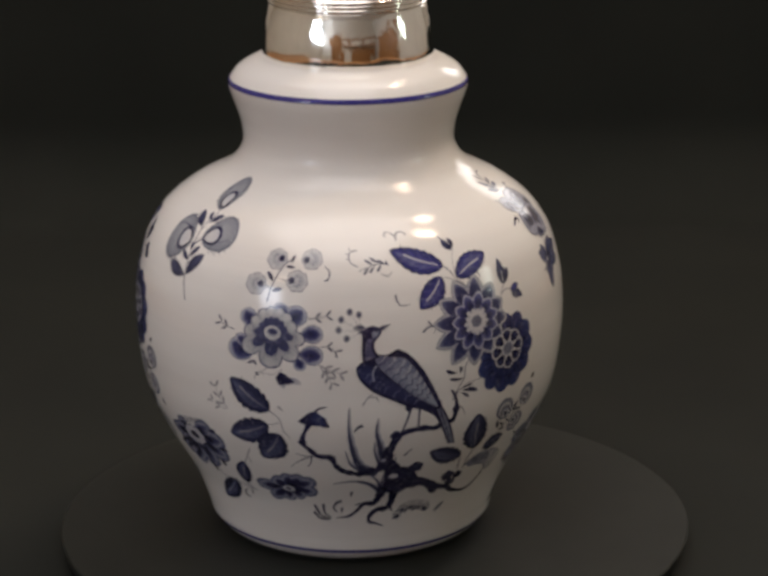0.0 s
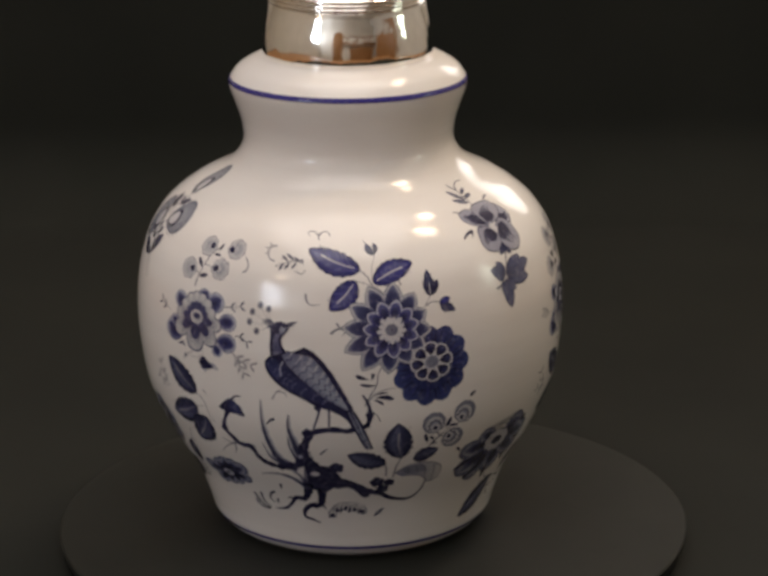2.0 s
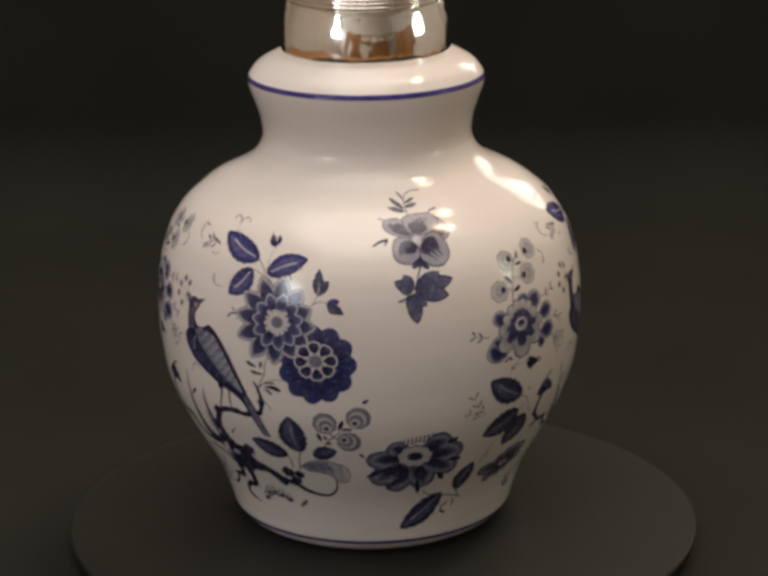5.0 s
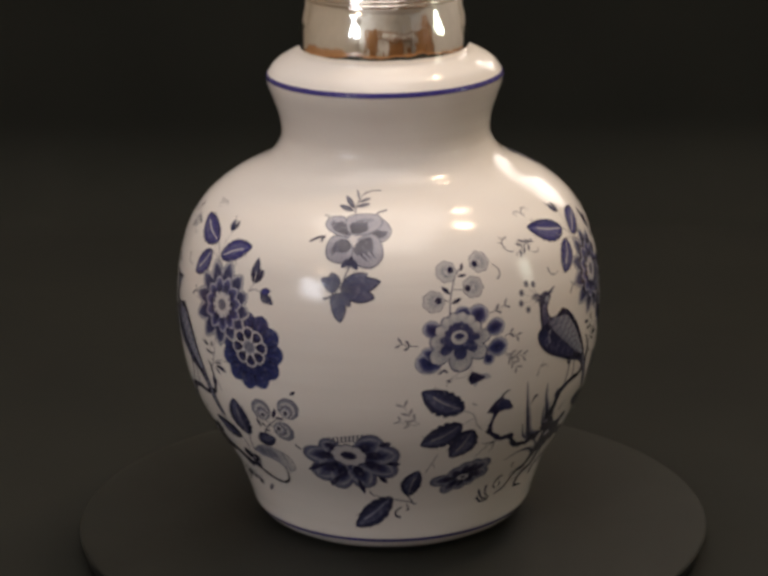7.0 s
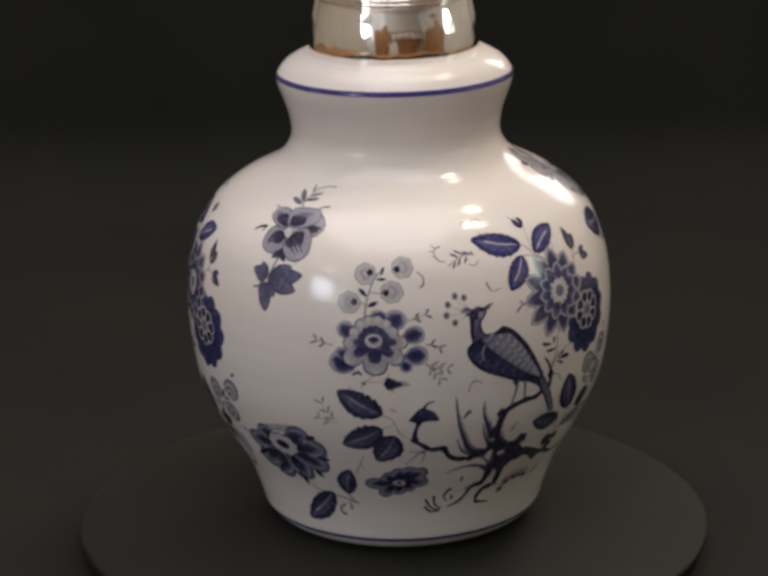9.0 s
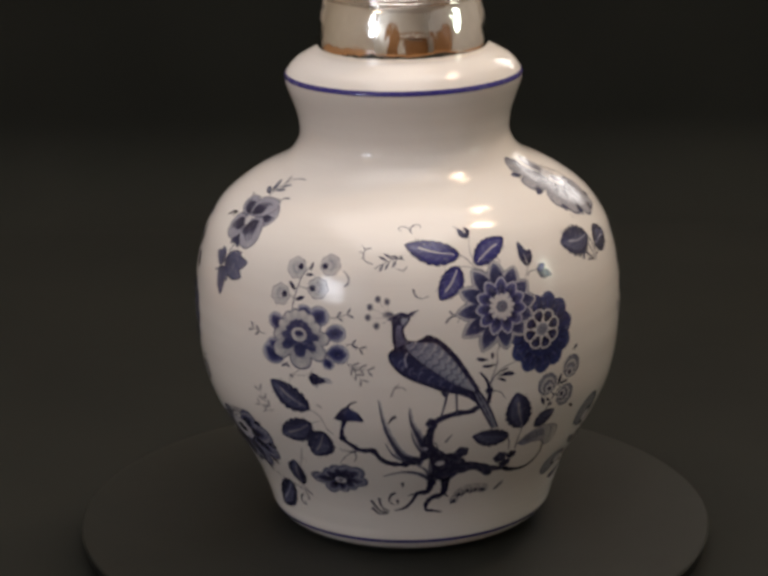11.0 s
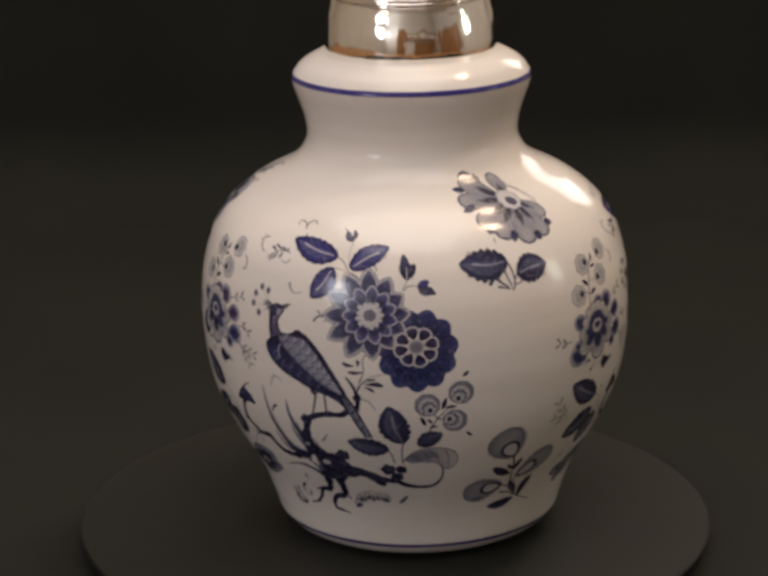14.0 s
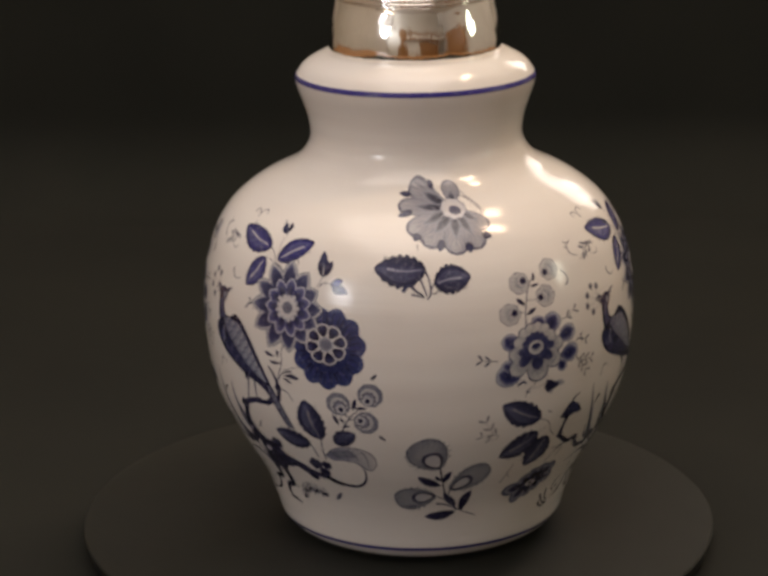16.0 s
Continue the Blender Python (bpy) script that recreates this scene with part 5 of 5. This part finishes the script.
    p.stroke([(8.0, 169.0), (10.4, 171.3), (14.2, 172.3)], 0.4, 1.1, INK_SOFT, 2)
    p.stroke([(-13.9, 166.3), (-14.6, 168.3), (-16.6, 168.6)], 0.5, 0.9, FAINT, 2)
    p.begin("fern")
    p.stroke([(-1.6, 170.4), (-1.7, 175.5), (-0.0, 181.2), (5.5, 184.0), (11.2, 184.0)], 0.6, 0.5, INK_SOFT, 2)
    for a, b, w in (((-2.5, 171.7), (-11.1, 174.7), 2.6), ((-2.4, 173.1), (-9.3, 180.6), 2.8), ((-1.7, 174.3), (5.4, 176.1), 2.2), ((-1.1, 178.6), (-4.0, 184.5), 1.2), ((-1.2, 176.8), (5.3, 179.8), 1.8)):
        p.blade(a, b, w, INK_SOFT, 2)
        p.blade(shorter(a, b, 0.15), shorter(a, b, 0.85), w * 0.5, GREY, 3)
    p.end()


def draw_fan_flower(p):
    """A wide fan-shaped flower with two dark leaves, near the foot."""
    c = (-0.3, 64.3)
    for tip, w in (((-12.0, 71.1), 7.6), ((-20.8, 62.7), 8.8), ((-18.2, 48.7), 10.4), ((-8.9, 42.8), 10.0), ((6.7, 44.0), 10.6), ((19.8, 53.3), 9.4), ((21.1, 64.7), 10.0), ((13.9, 73.7), 9.4)):
        w *= 1.22
        petal(p, c, tip, w, SOFT_HEART, 1, 0.68, 0.86, 0.04, 0.80, SLATE)
        p.blade(shorter(c, tip, 0.30), shorter(c, tip, 0.66), w * 0.42, INK, 4, 0.5, 0, 4, 0.2)
    for a, b in (((-4.9, 68.9), (-9.7, 70.1)), ((-9.9, 59.3), (-21.0, 52.8)), ((-5.9, 51.9), (-11.8, 44.1)), ((2.1, 50.4), (4.2, 40.3)), ((11.2, 52.7), (15.3, 47.7)), ((14.2, 60.0), (21.3, 59.5)), ((12.0, 70.3), (17.4, 71.7))):
        p.blade(a, b, 2.6, INK, 5, 0.6)
    p.spot(c, 7.6, 6.2, INK, 5, -10, 9, 0.14, 0.0, 54)
    p.spot(c, 6.9, 5.6, PALE, 6, -10, 9, 0.14, 0.0, 54)
    p.spot(c, 3.4, 2.4, INK, 7, -10, 7, 0.12)
    for i in range(9):
        f = i / 8
        a = shorter((-6.9, 70.4), (5.5, 72.9), f)
        p.stroke([a, (a[0] + 0.8 * (f - 0.3), a[1] + 3.4)], 0.5, 0.9, INK_SOFT, 2)
    p.stroke([(-7.6, 69.5), (-0.5, 72.5), (5.0, 71.5)], 0.4, 0.4, INK_SOFT, 2)
    leaf(p, (17.5, 38.2), (-3.1, 20.8), 11.0, DUSK, PALE_BLUE, 1, 5, 4)
    leaf(p, (25.0, 38.6), (29.0, 55.0), 9.0, DUSK, FAINT, 1, 4, 3)
    p.stroke([(6.8, 42.4), (8.1, 39.4), (16.6, 37.2), (23.9, 35.5), (30.1, 33.4)], 0.5, 0.7, INK_SOFT, 2)
    p.stroke([(25.0, 38.6), (27.2, 35.6), (28.1, 33.4)], 0.7, 0.7, INK_SOFT, 2)
    p.stroke([(22.3, 32.1), (19.5, 30.3), (19.2, 27.5), (21.8, 26.6)], 0.7, 1.3, INK, 2)
    p.stroke([(24.5, 33.8), (25.8, 31.1), (24.7, 29.9)], 0.6, 0.9, INK, 2)


def draw_daisy(p):
    """A large pale daisy with dark points between its petals, and two leaves."""
    c = (-0.3, 173.4)
    for tip, w in (((2.4, 189.8), 11.5), ((-23.0, 189.8), 14.0), ((-29.1, 176.2), 11.0), ((-23.5, 161.8), 11.0), ((-16.1, 155.3), 12.0), ((-3.3, 150.9), 11.4), ((7.6, 152.8), 10.4), ((14.2, 162.3), 9.0)):
        petal(p, c, tip, w * 0.97, SMOKE, 1, 0.72, 0.62, 0.06, 0.46, ASH)
        for s in (-1, 0, 1):
            p.stroke([side(c, tip, 0.62, s * w * 0.12), side(c, tip, 0.86, s * w * 0.22)], 0.3, 0.12, GREY, 5)
    for a, b in (((-9.3, 185.8), (-11.1, 190.8)), ((-22.0, 182.3), (-29.4, 183.5)), ((-21.1, 172.3), (-28.2, 169.6)), ((-18.0, 160.8), (-20.3, 157.7)), ((-8.1, 157.8), (-10.0, 152.8)), ((2.4, 156.0), (2.8, 151.6)), ((9.6, 159.1), (13.4, 157.8))):
        p.blade(a, b, 3.6, DUSK, 4, 0.4)
    p.spot(c, 6.6, 6.0, GREY, 5, 0, 9, 0.12, 0.0, 54)
    p.spot(c, 6.1, 5.5, PALE, 6, 0, 9, 0.12, 0.0, 54)
    p.spot((0.2, 172.2), 3.0, 2.5, DUSK, 7, -15, 7, 0.1)
    p.spot((0.2, 172.2), 2.2, 1.8, INK_SOFT, 8, -15)
    p.stroke([(3.8, 181.2), (10.7, 178.3), (13.1, 172.1), (12.8, 167.5)], 0.5, 0.3, INK_SOFT, 2)
    for i in range(9):
        a = shorter((6.3, 181.6), (13.7, 169.0), i / 8)
        p.stroke([a, (a[0] + 1.6, a[1] + 2.2)], 0.4, 0.5, INK_SOFT, 2)
    leaf(p, (-15.6, 145.6), (-35.7, 146.3), 12.4, DUSK, PALE_BLUE, 1, 7, 6)
    leaf(p, (-12.9, 140.2), (1.3, 142.7), 10.8, DUSK, PALE_BLUE, 1, 6, 5)
    p.stroke([(-18.9, 156.0), (-18.7, 153.5)], 0.5, 0.4, FAINT, 2)
    p.stroke([(-19.0, 145.4), (-17.2, 140.3), (-15.5, 135.6)], 0.7, 0.6, INK_SOFT, 2)
    p.stroke([(-16.0, 145.4), (-14.5, 141.2), (-14.2, 136.5), (-15.5, 134.3)], 0.7, 0.6, INK_SOFT, 2)
    p.stroke([(-12.9, 140.2), (-14.0, 138.0), (-14.4, 136.1)], 0.6, 0.5, INK_SOFT, 2)
    p.stroke([(-16.6, 135.4), (-19.4, 137.5), (-22.2, 139.6), (-24.5, 137.3)], 0.5, 1.6, DUSK, 2)
    p.stroke([(-16.6, 135.0), (-19.5, 135.9), (-21.3, 136.2)], 0.4, 0.9, INK_SOFT, 2)
    p.stroke([(-14.1, 136.5), (-12.3, 136.6), (-10.9, 137.9)], 0.4, 0.8, FAINT, 2)


def draw_low_sprig(p):
    """Three ringed grey petals on a leafy sprig, near the foot."""
    eye_petal(p, (-1.9, 60.2), (-11.5, 75.3), 17.0, 1)
    eye_petal(p, (-3.0, 43.7), (-22.6, 41.2), 13.5, 1)
    eye_petal(p, (2.9, 47.1), (19.4, 59.7), 12.5, 1)
    for a, b, w in (((-1.1, 50.0), (-11.3, 55.9), 4.4), ((7.4, 33.6), (-8.5, 31.6), 4.8), ((9.5, 33.7), (13.4, 45.8), 4.8), ((0.0, 52.1), (2.9, 58.6), 2.8), ((6.6, 36.8), (0.3, 45.7), 3.0), ((-0.9, 53.1), (-4.0, 56.3), 1.8), ((7.0, 37.3), (3.5, 43.2), 2.2)):
        p.blade(a, b, w, INK, 5, 0.5, 0.05)
    p.stroke([(-1.9, 60.2), (-0.4, 52.1), (1.0, 45.7), (5.8, 36.9), (11.3, 33.2), (18.4, 30.2)], 0.8, 0.4, INK, 5)
    p.stroke([(-3.0, 43.7), (2.4, 40.2), (7.3, 35.0)], 0.6, 0.5, INK_SOFT, 5)
    p.stroke([(2.9, 47.1), (3.2, 41.4), (7.2, 35.6)], 0.6, 0.5, INK_SOFT, 5)
    p.stroke([(-2.8, 38.7), (2.6, 37.7), (7.9, 34.4)], 1.1, 0.5, INK_SOFT, 5)


def draw_shoulder_sprig(p):
    """Three ringed grey petals above a pair of leaves on a thin stem."""
    eye_petal(p, (-0.4, 168.9), (-8.7, 188.4), 15.0, 1)
    eye_petal(p, (1.4, 153.9), (18.2, 162.0), 17.0, 1)
    eye_petal(p, (-3.8, 151.9), (-20.6, 153.2), 21.0, 1)
    for a, b, w in (((-1.0, 138.0), (-12.1, 142.2), 5.6), ((-0.3, 138.5), (6.9, 148.2), 5.2), ((-3.2, 159.0), (-10.7, 166.6), 4.4), ((-0.4, 161.5), (5.1, 166.7), 3.0), ((-1.0, 162.7), (-4.0, 166.9), 2.2), ((-1.2, 144.4), (-6.4, 147.8), 2.4), ((-0.8, 145.7), (2.8, 151.0), 2.4), ((-1.9, 148.4), (-2.0, 152.3), 2.0)):
        p.begin("leaf")
        p.blade(a, b, w, INK_SOFT, 2, 0.55, 0.06)
        p.blade(shorter(a, b, 0.05), shorter(a, b, 0.92), w * 0.8, DUSK, 3, 0.55, 0.06)
        p.end()
    p.stroke([(2.1, 128.7), (0.6, 132.8), (-0.7, 138.0), (-1.2, 144.4), (-1.8, 151.0), (-2.3, 159.2), (-0.5, 164.7), (-1.0, 169.3)], 0.5, 0.6, INK_SOFT, 2)
    p.stroke([(-2.1, 150.5), (1.4, 153.9), (4.4, 157.3)], 0.7, 0.4, INK_SOFT, 2)


SCENE = ((draw_dahlia, "painted_dahlia", "dark blue dahlia and scalloped flower"), (draw_leaf_spray, "painted_leaf_spray", "three cobalt blue leaves with buds"),
         (draw_sprigs, "painted_sprig", "small dark sprigs"), (draw_left_flower, "painted_open_flower", "open pale blue flower with blossoms"),
         (draw_florets, "painted_floret_sprig", "four pale grey florets"), (draw_low_leaves, "painted_leaf_group", "dark toothed leaves"),
         (draw_low_flower, "painted_small_flower", "dark blue half-open flower"), (draw_branch, "painted_branch", "gnarled dark branch with roots"),
         (draw_branch_leaves, "painted_branch_foliage", "dark leaves on the branch"), (draw_eyelets, "painted_eyelet_sprig", "ringed grey petals"),
         (draw_grass, "painted_grass", "grass and ground plants"), (draw_bird, "painted_bird", "blue long-tailed bird on a branch"))

# one print was cut and laid in pieces: angle, height and tilt of each
LOOSE_PRINT = {"painted_dahlia": (-78.2, 85.5, -8.0), "painted_leaf_spray": (-78.2, 85.5, -8.0), "painted_sprig": (-78.2, 85.5, -8.0), "painted_bird": (-78.1, 82.9, -3.5),
               "painted_open_flower": (-77.4, 85.5, -6.5), "painted_floret_sprig": (-77.9, 88.0, -6.5), "painted_leaf_group": (-78.0, 84.5, -6.5),
               "painted_small_flower": (-77.5, 81.6, -6.5), "painted_branch": (-76.9, 83.5, -8.6), "painted_branch_foliage": (-76.9, 83.5, -8.6),
               "painted_eyelet_sprig": (-76.9, 83.5, -8.6), "painted_grass": (-76.9, 83.5, -8.6)}


def decorate(vase):
    """The same printed bird scene three times round the vase, each a little askew, and single flowers between."""
    for pieces, angle, height, turn in (({}, 45.0, 85.0, 0.0), (LOOSE_PRINT, 0.0, 0.0, 0.0), ({}, 164.6, 83.0, 3.6)):
        for draw, name, label in SCENE:
            p = Painter(*pieces.get(name, (angle, height, turn)))
            draw(p)
            p.done(name, vase, label)
    for draw, name, label, angle, height in (
            (draw_pansy, "painted_pansy", "grey-blue pansy with leaves", -16.9, 85.0),
            (draw_fan_flower, "painted_fan_flower", "dark blue fan flower with leaves", -19.0, 85.0),
            (draw_fan_flower, "painted_fan_flower", "dark blue fan flower with leaves", -138.5, 86.0),
            (draw_daisy, "painted_daisy", "pale grey daisy with dark leaves", 111.7, 85.0),
            (draw_low_sprig, "painted_low_sprig", "grey ringed petals with dark leaves", 105.7, 85.0),
            (draw_shoulder_sprig, "painted_shoulder_sprig", "grey ringed petals on a stem", -138.4, 85.0)):
        p = Painter(angle, height, 0.0, 1.0, 0.82 if angle < -130 and draw == draw_fan_flower else 1.0)
        draw(p)
        p.done(name, vase, label)
    for name, low, high in (("rim_line", 0.1921, 0.1941), ("foot_line", 0.0066, 0.0082)):
        bm = bmesh.new()
        lathe(bm, [(radius(z) + 0.00012, z) for z in np.linspace(low, high, 5)], 200)
        smooth(part(name, bm, BLUE_LINE, vase, "hand-painted blue line"))


decorate(vase)


# ---- what moves ----
SEAT = Vector((-0.01342, 0.00286, 0.0))     # the vase's foot, off the turntable's axis
MIDDLE = Vector((-0.00307, 0.00175, 0.0))   # the disc's centre, a little off the axis
TIP = Matrix.Rotation(0.0082, 4, "Y") @ Matrix.Rotation(0.0083, 4, "X")


def motions():
    turns = [(t, Matrix.Rotation(radians(-a), 4, "Z")) for t, a in TURN]
    walk(vase, [(t, m @ Matrix.Translation(SEAT) @ TIP) for t, m in turns])
    walk(turntable, [(t, m @ Matrix.Translation(MIDDLE)) for t, m in turns])


motions()
